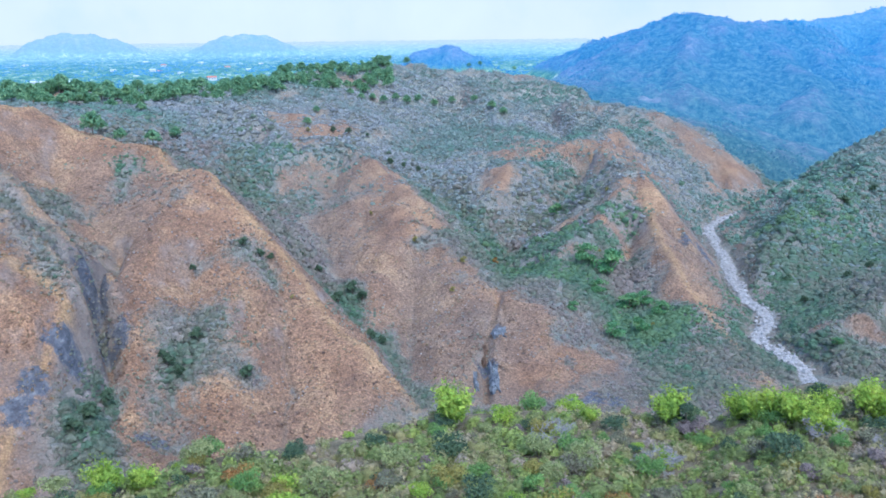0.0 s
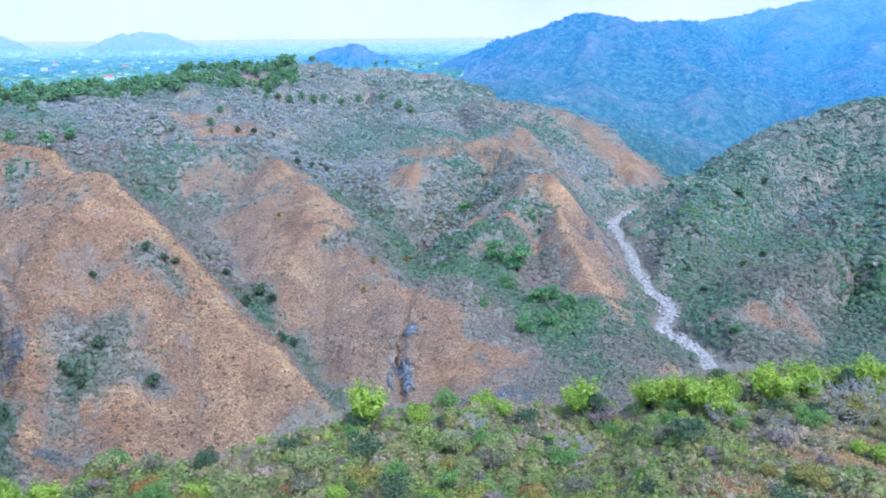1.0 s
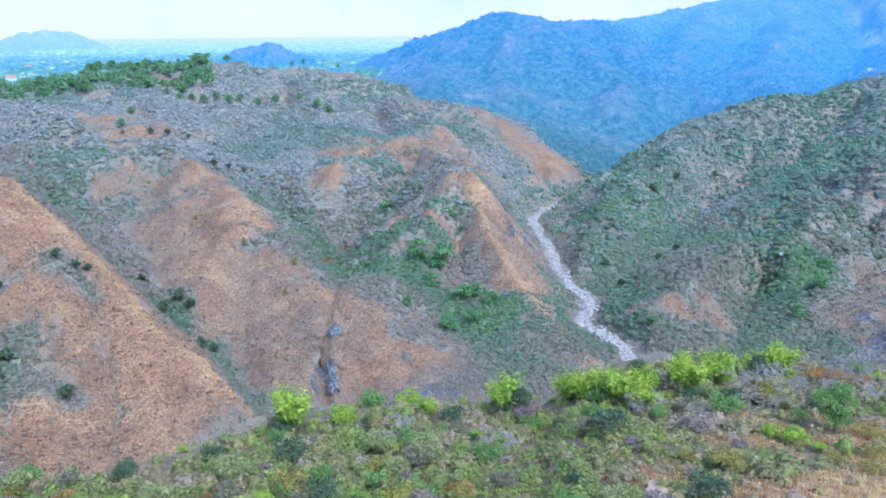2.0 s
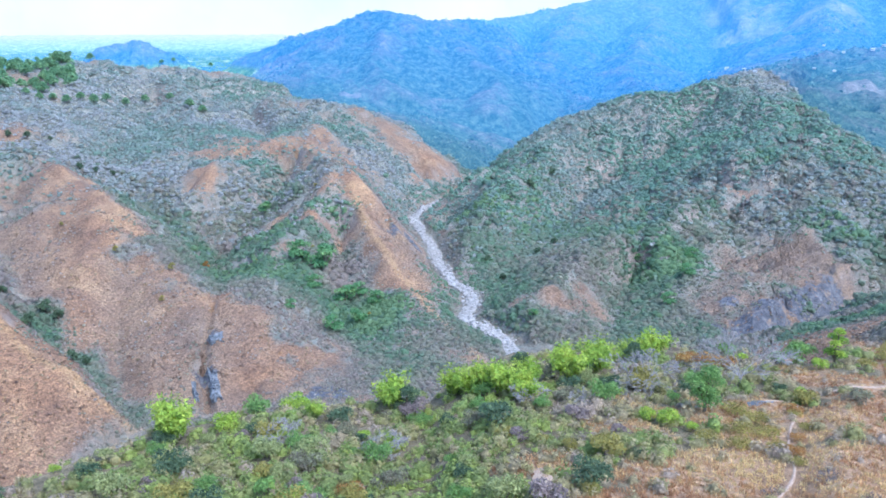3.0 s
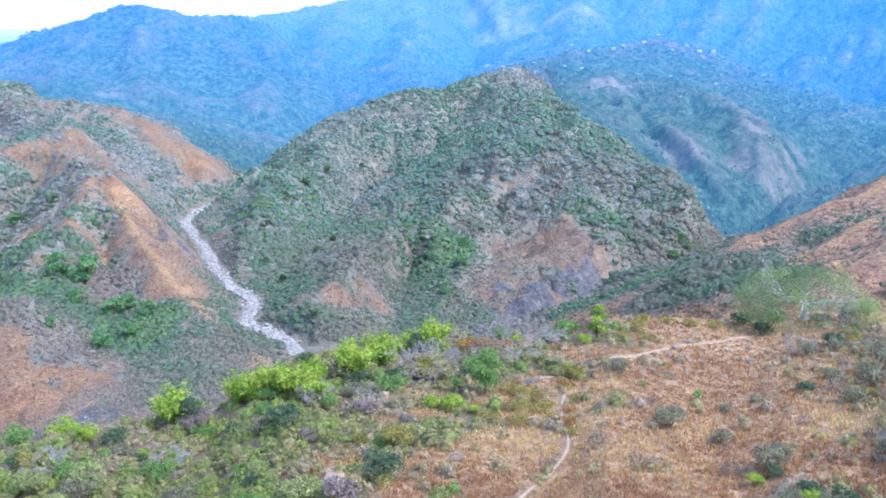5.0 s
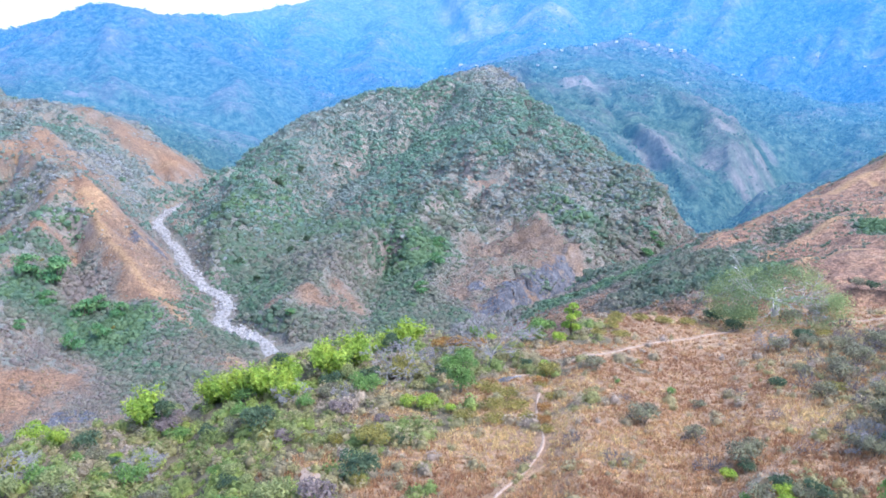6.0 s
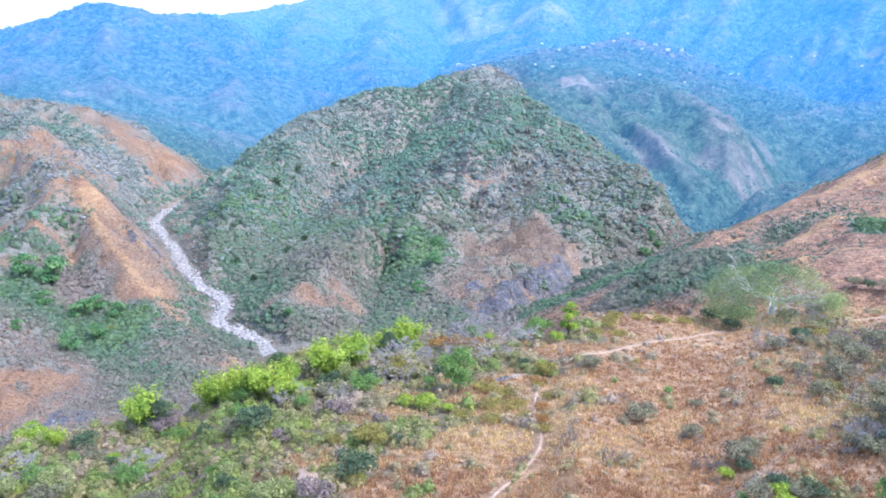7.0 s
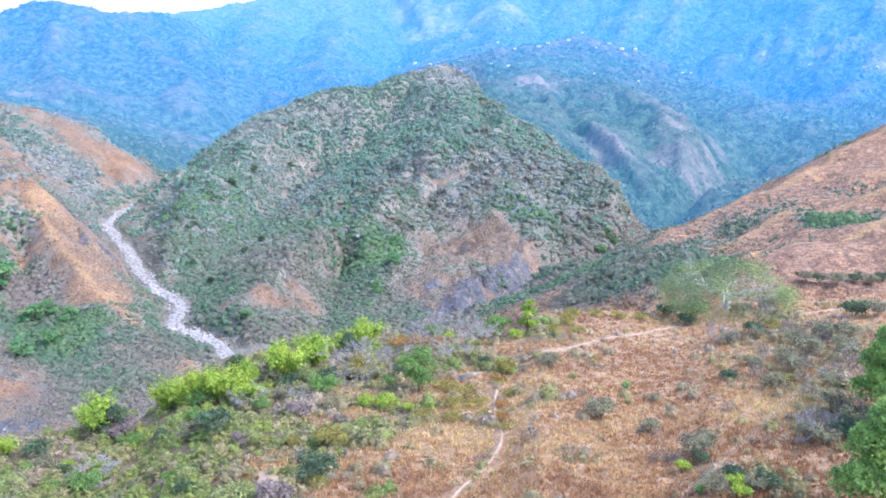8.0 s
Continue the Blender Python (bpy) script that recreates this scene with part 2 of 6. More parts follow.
# thickets (+) and bare places (-): x, y, reach, amount
PATCHES = [
    (123, 60, 10, 0.5), (135, 73, 8, 0.5), (143, 62, 9, 0.5), (152, 74, 10, 0.5), (112, 52, 8, 0.4), (92, 38, 7, 0.5), (104, 45, 7, 0.5), (73, 37, 5, 0.6), (182, 75, 9, 0.5),
    (-95, 404, 14, 0.6), (-103, 342, 20, 0.5), (-107, 329, 9, 0.6), (-82, 329, 9, 0.6), (-54, 440, 14, 0.9), (-125, 268, 8, 0.9), (-119, 393, 8, 0.4), (-137, 436, 9, 0.35), (-15, 503, 8, 0.5), (-71, 453, 6, 0.6),
    (-30, 397, 7, 0.8), (-151, 313, 8, 0.4), (-161, 323, 12, 0.4), (-104, 355, 9, 0.4), (-64, 330, 8, 0.3), (40, 598, 25, 0.5), (-1, 706, 25, 0.4), (-71, 746, 20, 0.3), (104, 471, 16, 0.5), (120, 432, 14, 0.5),
    (143, 374, 16, 0.6), (124, 553, 8, 0.4), (87, 489, 9, 0.5), (11, 458, 10, 0.4), (126, 528, 15, -0.7), (103, 545, 10, -0.7), (148, 568, 13, -0.6), (58, 380, 20, -0.6), (40, 363, 16, -0.5), (139, 494, 14, -0.5),
    (137, 598, 9, -0.6), (52, 651, 14, -0.7), (76, 733, 12, -0.5), (268, 790, 24, -0.9), (275, 767, 22, -0.9), (256, 821, 20, -0.8), (299, 797, 18, -0.8), (247, 743, 18, -0.7), (244, 832, 16, -0.5), (142, 443, 10, -0.6),
    (-119, 620, 30, -0.3), (80, 380, 16, -0.5), (-22, 517, 16, -0.3), (162, 907, 16, -0.4), (28, 1072, 20, -0.3), (-78, 978, 20, -0.3), (-172, 740, 20, -0.3), (290, 330, 14, -0.9), (320, 342, 14, -0.9), (353, 351, 10, -0.9),
    (299, 360, 9, -0.7), (369, 394, 16, -0.53), (382, 366, 16, -0.6), (418, 507, 12, -0.53), (209, 393, 12, -0.6), (186, 400, 8, -0.67), (234, 387, 12, -0.38), (232, 401, 10, -0.45), (717, 676, 22, -0.6), (628, 509, 22, -0.45),
    (716, 459, 22, -0.45), (686, 483, 15, -0.38), (336, 546, 8, -0.3), (141, 478, 10, -0.3), (254, 216, 18, 0.9), (218, 171, 18, 0.9), (223, 161, 18, 0.9), (232, 159, 16, 0.8), (236, 180, 14, 0.7), (258, 208, 14, 0.8),
    (221, 141, 14, 0.7), (288, 134, 9, 0.8), (294, 127, 8, 0.6), (264, 169, 6, 0.5), (442, 362, 20, 0.6), (224, 166, 20, 0.5),
]
# outcrops of slate: x, y, reach
OUTCROPS = [(-147, 268, 6), (-144, 274, 6), (-140, 292, 8), (-137, 292, 6), (-150, 347, 8), (-134, 332, 7), (-144, 333, 6), (27, 402, 5), (20, 370, 6), (67, 341, 7), (74, 339, 6), (57, 336, 5), (172, 537, 8), (158, 531, 6), (-109, 287, 6), (300, 363, 7), (289, 329, 15), (306, 334, 15), (331, 347, 14), (343, 351, 12), (354, 352, 10), (368, 357, 9), (273, 343, 7), (309, 348, 9)]
# bare earth and rock on the far slopes: x, y, reach
SCARS = [(628, 509, 16), (629, 491, 12), (640, 533, 12), (716, 459, 16), (753, 472, 12), (686, 483, 12), (680, 446, 12), (717, 676, 16), (719, 687, 12), (696, 682, 10), (1316, 1636, 40), (1357, 1580, 40), (1336, 1496, 45), (1390, 1684, 40), (1423, 1442, 35), (1434, 1857, 35), (739, 504, 10), (807, 501, 9), (278, 1104, 6), (266, 1108, 8), (266, 850, 14), (1498, 633, 20), (1542, 765, 14), (1483, 842, 14)]
# the rim of the knoll under the camera: heading, distance, height
RIM = [(-180, 150, 112), (-60, 110, 112), (-30, 95, 111), (-23, 95, 109), (-16, 100, 107.5), (-7, 108, 104.5), (-2, 115, 103.5), (7, 120, 103), (14, 125, 101), (19, 128, 100.5), (20.7, 135, 102), (25, 145, 103), (33, 148, 103.5), (39, 150, 103.5), (45, 150, 104), (47.5, 165, 104), (55, 175, 101.5), (57, 180, 101), (60, 190, 101.5), (65, 200, 101), (69, 210, 102), (90, 220, 108), (120, 180, 112), (180, 150, 112)]


def to_line(x, y, pts):
    """Distance from a broken line, the height of its nearest point, and the way along it."""
    best = np.full(x.shape, 1e9)
    z, along, run = np.zeros(x.shape), np.zeros(x.shape), 0.0
    for (ax, ay, az), (bx, by, bz) in zip(pts, pts[1:]):
        dx, dy = bx - ax, by - ay
        length = math.hypot(dx, dy)
        u = np.clip(((x - ax) * dx + (y - ay) * dy) / length ** 2, 0, 1)
        d = np.hypot(x - ax - u * dx, y - ay - u * dy)
        near = d < best
        best = np.where(near, d, best)
        z = np.where(near, az + u * (bz - az), z)
        along = np.where(near, run + u * length, along)
        run += length
    return best, z, along


# clefts washed into the rock: line, depth, width
CLEFTS = [(LINES["gorge"][0][3:9], 9.0, 4.0), (LINES["fall_cleft"][0][:4], 5.0, 2.6), (LINES["left_gully"][0][2:], 4.0, 4.0)]
# broken rock walls: x, y, reach
CRAGS = [(-146, 281, 14), (-142, 302, 12), (-136, 338, 10), (-138, 330, 12), (-151, 346, 10), (20, 388, 14), (160, 523, 14), (154, 454, 10), (42, 356, 14), (-130, 421, 10), (231, 742, 20), (308, 342, 16), (340, 353, 16), (378, 367, 16), (346, 419, 14), (370, 407, 16), (212, 392, 10), (279, 356, 14)]


def spread(sown, weight, rounds=60):
    """Fills a table from the places that are known, as a stretched skin would lie: coarse first, then finer."""
    n, m = sown.shape
    guess = None
    for step in (32, 16, 8, 4, 2, 1):
        rows, cols = -(-n // step), -(-m // step)
        pad = ((0, rows * step - n), (0, cols * step - m))
        w = np.pad(weight, pad).reshape(rows, step, cols, step).sum((1, 3))
        v = np.pad(sown * weight, pad).reshape(rows, step, cols, step).sum((1, 3)) / np.maximum(w, 1e-9)
        known = w > 0
        if guess is None:
            guess = np.full((rows, cols), v[known].mean())
        else:
            guess = np.repeat(np.repeat(guess, 2, 0), 2, 1)[:rows, :cols]
        guess[known] = v[known]
        for _ in range(600 if step > 8 else rounds):
            p = np.pad(guess, 1, mode="edge")
            guess = np.where(known, v, (p[:-2, 1:-1] + p[2:, 1:-1] + p[1:-1, :-2] + p[1:-1, 2:]) / 4)
    return guess


def soften(table, times):
    for _ in range(times):
        p = np.pad(table, 1, mode="edge")
        table = table * 0.5 + (p[:-2, 1:-1] + p[2:, 1:-1] + p[1:-1, :-2] + p[1:-1, 2:]) / 8
    return table


GRID_R = np.exp(np.linspace(math.log(232), math.log(1420), 500))
GRID_A = np.linspace(-35, 75, 560)


def grid_place(x, y):
    """Row and column, with fractions, in the table of the near land."""
    row = (np.log(np.clip(np.hypot(x, y), 233, 1419)) - math.log(232)) / (math.log(1420) - math.log(232)) * (len(GRID_R) - 1)
    col = np.clip((np.degrees(np.arctan2(x, y)) + 35) / 110, 0, 0.9999) * (len(GRID_A) - 1)
    return row, col


def far_land(x, y):
    """Height and woodedness of the plain and the far mountains."""
    r, head = np.hypot(x, y), np.degrees(np.arctan2(x, y))
    far = smooth(500, 1600, r)
    wx = x + (5 + 16 * far) * fbm(x, y, 45 + 0 * r, 3, 11)
    wy = y + (5 + 16 * far) * fbm(x, y, 45 + 0 * r, 3, 23)
    # valley bottoms, then the plain, which rises towards its far side
    height = 3 + 86 * smooth(1150, 1700, r) + np.clip(r - 1700, 0, None) * 0.0198
    east = smooth(9, 19, head) * (head < 130)
    height = height * (1 - east) + np.minimum(height, 3 + 0.02 * r) * east
    aside = np.ones(x.shape)
    for k, (crest, fall, cover) in enumerate(RIDGES.values()):
        d, z, along = to_line(wx, wy, crest)
        size = 90.0
        cut = np.abs(value_noise(along / size, d / (size * 5), 40 + k)) * 2
        cut = 0.65 * cut + 0.35 * np.abs(value_noise(along / (size * 0.4) + 3.1, d / (size * 2), 90 + k)) * 2
        deep = np.minimum(d, size * 2.2) * fall * 0.58
        top = z - fall * (np.sqrt(d * d + 4) - 2) - deep * (0.5 - cut) * 0.9
        win = top > height
        height = np.where(win, top, height)
        aside = np.where(win, np.minimum(d / 80, 1), aside)
    height = height + (6.0 * fbm(x, y, 26, 5, 71) - 4.5 * np.abs(fbm(x, y, 36, 4, 77)) - 3.0 * np.abs(fbm(x, y, 13, 3, 79)) + east * aside * (7 * far * fbm(x, y, 120, 4, 81) - smooth(900, 1500, r) * 75 * (np.abs(fbm(x, y, 260, 4, 85)) - 0.2))) * np.maximum(smooth(4, 30, height + 1), 0.7)
    return height, np.clip(0.95 + 0.3 * fbm(x, y, 110, 3, 63), 0, 1)


def near_tables():
    """Height, cover, soil, crest and runnels of the land round the knoll, from its lines, roughened and washed out by running water."""
    R, A = np.meshgrid(GRID_R, np.radians(GRID_A), indexing="ij")
    x, y = R * np.sin(A), R * np.cos(A)
    total = np.zeros((4,) + R.shape)
    streams = [(RIVER, "valley", 0.5, 0.8), (BRANCH, "valley", 0.8, 0.8)]
    for pts, kind, cover, tone in list(LINES.values()) + streams:
        for (ax, ay, az), (bx, by, bz) in zip(pts, pts[1:]):
            u = np.linspace(0, 1, max(3, int(math.hypot(bx - ax, by - ay) / 0.8)))
            px, py, pz = ax + u * (bx - ax), ay + u * (by - ay), az + u * (bz - az)
            head, dist = np.degrees(np.arctan2(px, py)), np.hypot(px, py)
            inside = (dist > 234) & (dist < 1415) & (head > -34.8) & (head < 74.8)
            row, col = grid_place(px[inside], py[inside])
            at = (np.rint(row).astype(int), np.rint(col).astype(int))
            for k, v in enumerate((1.0, pz[inside], cover, tone)):
                np.add.at(total[k], at, v)
    far_h = far_land(x, y)[0]
    total[0][-1], total[1][-1], total[2][-1], total[3][-1] = 1, far_h[-1], 0.9, 0.9
    weight = total[0]
    known = np.maximum(weight, 1e-9)
    one = (weight > 0).astype(float)
    height, cover, tone = (spread(total[k] / known * one, one) for k in (1, 2, 3))
    height, cover, tone = soften(height, 3), soften(cover, 30), soften(tone, 40)
    crested = np.zeros(R.shape)
    for pts, kind, c, t in LINES.values():
        if kind == "crest":
            d = to_line(x, y, pts)[0]
            crested = np.maximum(crested, np.exp(-d / (2.0 + 0.004 * R)) * (1 - c) ** 2)
    # folds and lumps
    lively = smooth(5, 22, height) * (0.6 + 0.4 * smooth(300, 700, R))
    wx, wy = x + 9 * fbm(x, y, 40, 3, 11), y + 9 * fbm(x, y, 40, 3, 23)
    height = height + lively * (10.0 * fbm(wx, wy, 60, 4, 71) + 4.0 * fbm(wx, wy, 16, 4, 72) - (6.0 + 8.0 * smooth(0.3, 0.7, cover)) * np.abs(fbm(wx, wy, 38, 4, 77)) + 2.0)
    craggy = sum(np.exp(-((x - px) ** 2 + (y - py) ** 2) / reach ** 2) for px, py, reach in CRAGS)
    height = height - np.clip(craggy, 0, 1) * (9.0 * np.abs(fbm(wx, wy, 17, 3, 74)) + 6.0 * np.abs(fbm(x, y, 8, 2, 75)) - 2.5)
    # running water gathers, cell by cell from the top down, and cuts runnels
    runnel = np.zeros(R.shape)
    n, m = R.shape
    for turn in range(2):
        flat = (height + 0.5 * fbm(x, y, 5, 2, 90 + turn)).ravel()
        around = np.stack([np.roll(flat.reshape(n, m), s, (0, 1)).ravel() for s in ((1, 0), (-1, 0), (0, 1), (0, -1), (1, 1), (1, -1), (-1, 1), (-1, -1))])
        fall = (flat[None] - around) * np.array([1, 1, 1, 1, 0.7, 0.7, 0.7, 0.7])[:, None]
        best = fall.argmax(0)
        offset = np.array([-m, m, -1, 1, -m - 1, -m + 1, m - 1, m + 1])
        goal = (np.arange(n * m) + offset[best]).tolist()
        open_way = (fall.max(0) > 0).tolist()
        water = (R ** 2 * (GRID_A[1] - GRID_A[0]) * math.pi / 180 * math.log(1420 / 232) / (n - 1)).ravel().tolist()
        for i in np.argsort(-flat).tolist():
            j = goal[i]
            if open_way[i] and 0 <= j < n * m:
                water[j] += water[i]
        gathered = np.log2(np.array(water).reshape(n, m) / 40)
        cut = soften(np.clip(gathered, 0, 7), 1) * (0.5 + 0.25 * smooth(0.3, 0.7, cover)) * lively
        height = height - soften(cut, 1)
        runnel = np.maximum(runnel, soften(np.clip((gathered - 1.5) / 5, 0, 1), 2))
    for line, deep, wide in CLEFTS:
        height = height - deep * np.exp(-((to_line(x, y, line)[0] + 1.5 * value_noise(x / 5, y / 5, 9)) / wide) ** 2)
    height = np.maximum(height, np.where(R > 1150, far_h, 0))
    return height, cover, tone, crested, runnel


NEAR = None


def land(x, y, soils=False):
    """Height, woodedness and nearness to a crest of the ground at x, y; on demand also the soil: 0 brown, 1 mauve, 2 the tan of the knoll."""
    x, y = np.asarray(x, float), np.asarray(y, float)
    r = np.hypot(x, y)
    head = np.degrees(np.arctan2(x, y))
    row, col = grid_place(x, y)
    i, j = row.astype(int), col.astype(int)
    u, v = row - i, col - j
    height, cover, soil, crested, runnel = ((t[i, j] * (1 - u) + t[i + 1, j] * u) * (1 - v) + (t[i, j + 1] * (1 - u) + t[i + 1, j + 1] * u) * v for t in NEAR)
    # woods thin out in patches of their own and follow the runnels
    wooded = cover + 0.55 * runnel * smooth(0.03, 0.3, cover) + smooth(0.05, 0.3, cover) * (0.75 * fbm(x, y, 42, 4, 61) * (0.35 + 0.65 * smooth(1.0, 0.7, cover)) + 0.5 * fbm(x, y, 130, 3, 63) * smooth(1.0, 0.8, cover) + 0.35 * fbm(x, y, 12, 3, 65))
    beyond = r > 1290
    if beyond.any():
        fh, fw = far_land(x[beyond], y[beyond])
        mix = smooth(1290, 1415, r[beyond])
        height[beyond] += (fh - height[beyond]) * mix
        wooded[beyond] += (fw - wooded[beyond]) * mix
    # the knoll: a gentle back, a steep outer side
    rim = np.array(RIM)
    edge, level = np.interp(head, rim[:, 0], rim[:, 1]), np.interp(head, rim[:, 0], rim[:, 2])
    out = r - edge + 5 * fbm(x, y, 30, 3, 5)
    knoll = np.where(out < 0, level + np.minimum(-out * 0.14, 16), level - 0.06 * np.clip(out, 0, 6) - 0.72 * np.clip(out - 4, 0, None))
    knoll = knoll + 1.3 * fbm(x, y, 22, 3, 31) * smooth(-10, 30, np.abs(out))
    knoll = 117 + (knoll - 117) * smooth(6, 46, r)
    height = np.where(r < 233, np.maximum(height - 0.8 * (233 - r), 0), height)
    win = knoll > height
    height = np.where(win, knoll, height)
    scrub_to = np.interp(r, [60, 79, 92, 105, 111, 122, 150, 165], [23, 28, 33, 39, 41, 43.5, 45.5, 46])
    knoll_cover = 0.12 + 0.88 * smooth(5, -4, head - scrub_to + 16 * fbm(x, y, 9, 3, 33))
    knoll_cover = np.where(out > 8, 0.75, knoll_cover)
    wooded = np.where(win, knoll_cover, wooded)
    crested = np.where(win, 0, crested)
    soil = np.where(win, 2.0, soil)
    # the river cuts its bed
    for bed, half, cliff in ((RIVER, 6.0, 1.15), (BRANCH, 3.0, 1.5)):
        d, z, along = to_line(x, y, bed)
        d = d + 3 * value_noise(x / 14, y / 14, 3)
        wall = z + np.clip(d - half, 0, None) * cliff
        height = np.minimum(height, np.maximum(wall, z))
        wooded = np.where(d < half + 3, np.where(x > 410, 0.95, 0.5), wooded)
    ragged = np.clip(0.75 + 1.6 * fbm(x, y, 15, 3, 67), 0, 1.3)
    for px, py, reach, amount in PATCHES:
        here = amount * np.exp(-((x - px) ** 2 + (y - py) ** 2) / reach ** 2)
        if amount < 0:
            here = here * ragged
            soil = np.where(soil < 1.5, np.clip(soil + 0.4 * here, 0, 1), soil)
        wooded = wooded + here
    if soils:
        return height, np.clip(wooded, 0, 1), crested, soil, np.where(win, 0, runnel)
    return height, np.clip(wooded, 0, 1), crested


NEAR = near_tables()


def ground_at(x, y):
    return float(land(np.array([x]), np.array([y]))[0][0])


# ---- materials ----
def material(name):
    m = bpy.data.materials.new(name)
    m.use_nodes = True
    nt = m.node_tree
    return m, nt, nt.nodes["Principled BSDF"]


def node(nt, kind, **values):
    n = nt.nodes.new(kind)
    for key, value in values.items():
        n.inputs[key.replace("_", " ")].default_value = value
    return n


def ramp(nt, source, stops):
    n = nt.nodes.new("ShaderNodeValToRGB")
    els = n.color_ramp.elements
    while len(els) > 1:
        els.remove(els[-1])
    els[0].position, els[0].color = stops[0][0], (*stops[0][1], 1)
    for place, colour in stops[1:]:
        e = els.new(place)
        e.color = (*colour, 1)
    nt.links.new(source, n.inputs[0])
    return n.outputs[0]


def mixed(nt, factor, a, b, kind="MIX"):
    n = nt.nodes.new("ShaderNodeMix")
    n.data_type, n.blend_type = "RGBA", kind
    for slot, value in ((0, factor), (6, a), (7, b)):
        if hasattr(value, "is_linked"):
            nt.links.new(value, n.inputs[slot])
        else:
            n.inputs[slot].default_value = value if slot == 0 else (*value, 1)
    return n.outputs[2]


def noise_of(nt, scale, detail=6, rough=0.6):
    at = nt.nodes.new("ShaderNodeTexCoord")
    n = node(nt, "ShaderNodeTexNoise", Scale=scale, Detail=detail, Roughness=rough)
    nt.links.new(at.outputs["Object"], n.inputs["Vector"])
    return n.outputs["Fac"]


def attribute(nt, name):
    n = nt.nodes.new("ShaderNodeAttribute")
    n.attribute_name = name
    return n.outputs["Fac"]


def bumped(nt, bsdf, source, strength, distance):
    b = node(nt, "ShaderNodeBump", Strength=strength, Distance=distance)
    nt.links.new(source, b.inputs["Height"])
    nt.links.new(b.outputs[0], bsdf.inputs["Normal"])


def maths(nt, op, a, b):
    n = nt.nodes.new("ShaderNodeMath")
    n.operation = op
    for k, v in enumerate((a, b)):
        if hasattr(v, "is_linked"):
            nt.links.new(v, n.inputs[k])
        else:
            n.inputs[k].default_value = v
    return n.outputs[0]


def hillside_material():
    m, nt, b = material("dry_hillside")
    grass = ramp(nt, noise_of(nt, 0.045, 8, 0.65), [(0.28, (0.20, 0.112, 0.070)), (0.5, (0.33, 0.19, 0.108)), (0.72, (0.48, 0.31, 0.168))])
    fine = ramp(nt, noise_of(nt, 0.55, 8, 0.8), [(0.36, (0.55, 0.53, 0.53)), (0.5, (0.97, 0.97, 0.97)), (0.63, (1.32, 1.28, 1.22))])
    grit = ramp(nt, noise_of(nt, 1.3, 6, 0.75), [(0.37, (0.52, 0.50, 0.50)), (0.5, (0.98, 0.98, 0.98)), (0.63, (1.52, 1.47, 1.40))])
    fine = mixed(nt, 1.0, fine, grit, "MULTIPLY")
    grass = mixed(nt, 1.0, grass, fine, "MULTIPLY")
    rock = ramp(nt, noise_of(nt, 0.12, 9, 0.7), [(0.3, (0.16, 0.135, 0.12)), (0.55, (0.31, 0.25, 0.21)), (0.7, (0.48, 0.41, 0.35))])
    litter = ramp(nt, noise_of(nt, 0.22, 8, 0.75), [(0.38, (0.15, 0.165, 0.14)), (0.5, (0.215, 0.22, 0.185)), (0.62, (0.29, 0.275, 0.235))])
    rocky = ramp(nt, maths(nt, "ADD", attribute(nt, "steep"), maths(nt, "MULTIPLY", noise_of(nt, 0.06, 5, 0.6), 0.6)), [(0.56, (0, 0, 0)), (0.82, (0.8, 0.8, 0.8))])
    woody = ramp(nt, maths(nt, "ADD", maths(nt, "MULTIPLY", attribute(nt, "wooded"), 0.75), maths(nt, "MULTIPLY", noise_of(nt, 0.16, 8, 0.75), 0.75)), [(0.56, (0, 0, 0)), (0.84, (1, 1, 1))])
    mauve = ramp(nt, noise_of(nt, 0.05, 8, 0.7), [(0.3, (0.125, 0.105, 0.088)), (0.5, (0.20, 0.165, 0.132)), (0.7, (0.30, 0.25, 0.195))])
    grass = mixed(nt, maths(nt, "MULTIPLY", attribute(nt, "mauve"), 0.85), grass, mixed(nt, 1.0, mauve, fine, "MULTIPLY"))
    tan = ramp(nt, noise_of(nt, 0.11, 9, 0.75), [(0.3, (0.31, 0.18, 0.10)), (0.5, (0.46, 0.29, 0.165)), (0.7, (0.60, 0.43, 0.265))])
    grass = mixed(nt, attribute(nt, "tan"), grass, mixed(nt, 0.6, tan, fine, "MULTIPLY"))
    rust = ramp(nt, noise_of(nt, 0.07, 9, 0.75), [(0.3, (0.22, 0.125, 0.085)), (0.5, (0.32, 0.19, 0.125)), (0.7, (0.44, 0.285, 0.175))])
    rust = mixed(nt, 1.0, rust, ramp(nt, noise_of(nt, 0.3, 6, 0.7), [(0.38, (0.6, 0.6, 0.62)), (0.5, (1, 1, 1)), (0.62, (1.4, 1.35, 1.25))]), "MULTIPLY")
    grass = mixed(nt, maths(nt, "MULTIPLY", attribute(nt, "rust"), 0.9), grass, mixed(nt, 1.0, rust, fine, "MULTIPLY"))
    olive = ramp(nt, noise_of(nt, 0.3, 8, 0.75), [(0.38, (0.12, 0.10, 0.055)), (0.5, (0.22, 0.175, 0.10)), (0.62, (0.34, 0.27, 0.16))])
    litter = mixed(nt, attribute(nt, "tan"), litter, olive)
    washed = ramp(nt, maths(nt, "MULTIPLY", attribute(nt, "runnel"), maths(nt, "ADD", noise_of(nt, 0.2, 6, 0.7), 0.45)), [(0.12, (0, 0, 0)), (0.6, (0.5, 0.5, 0.5))])
    grass = mixed(nt, washed, grass, mixed(nt, 1.0, (0.17, 0.15, 0.115), fine, "MULTIPLY"))
    colour = mixed(nt, woody, grass, litter)
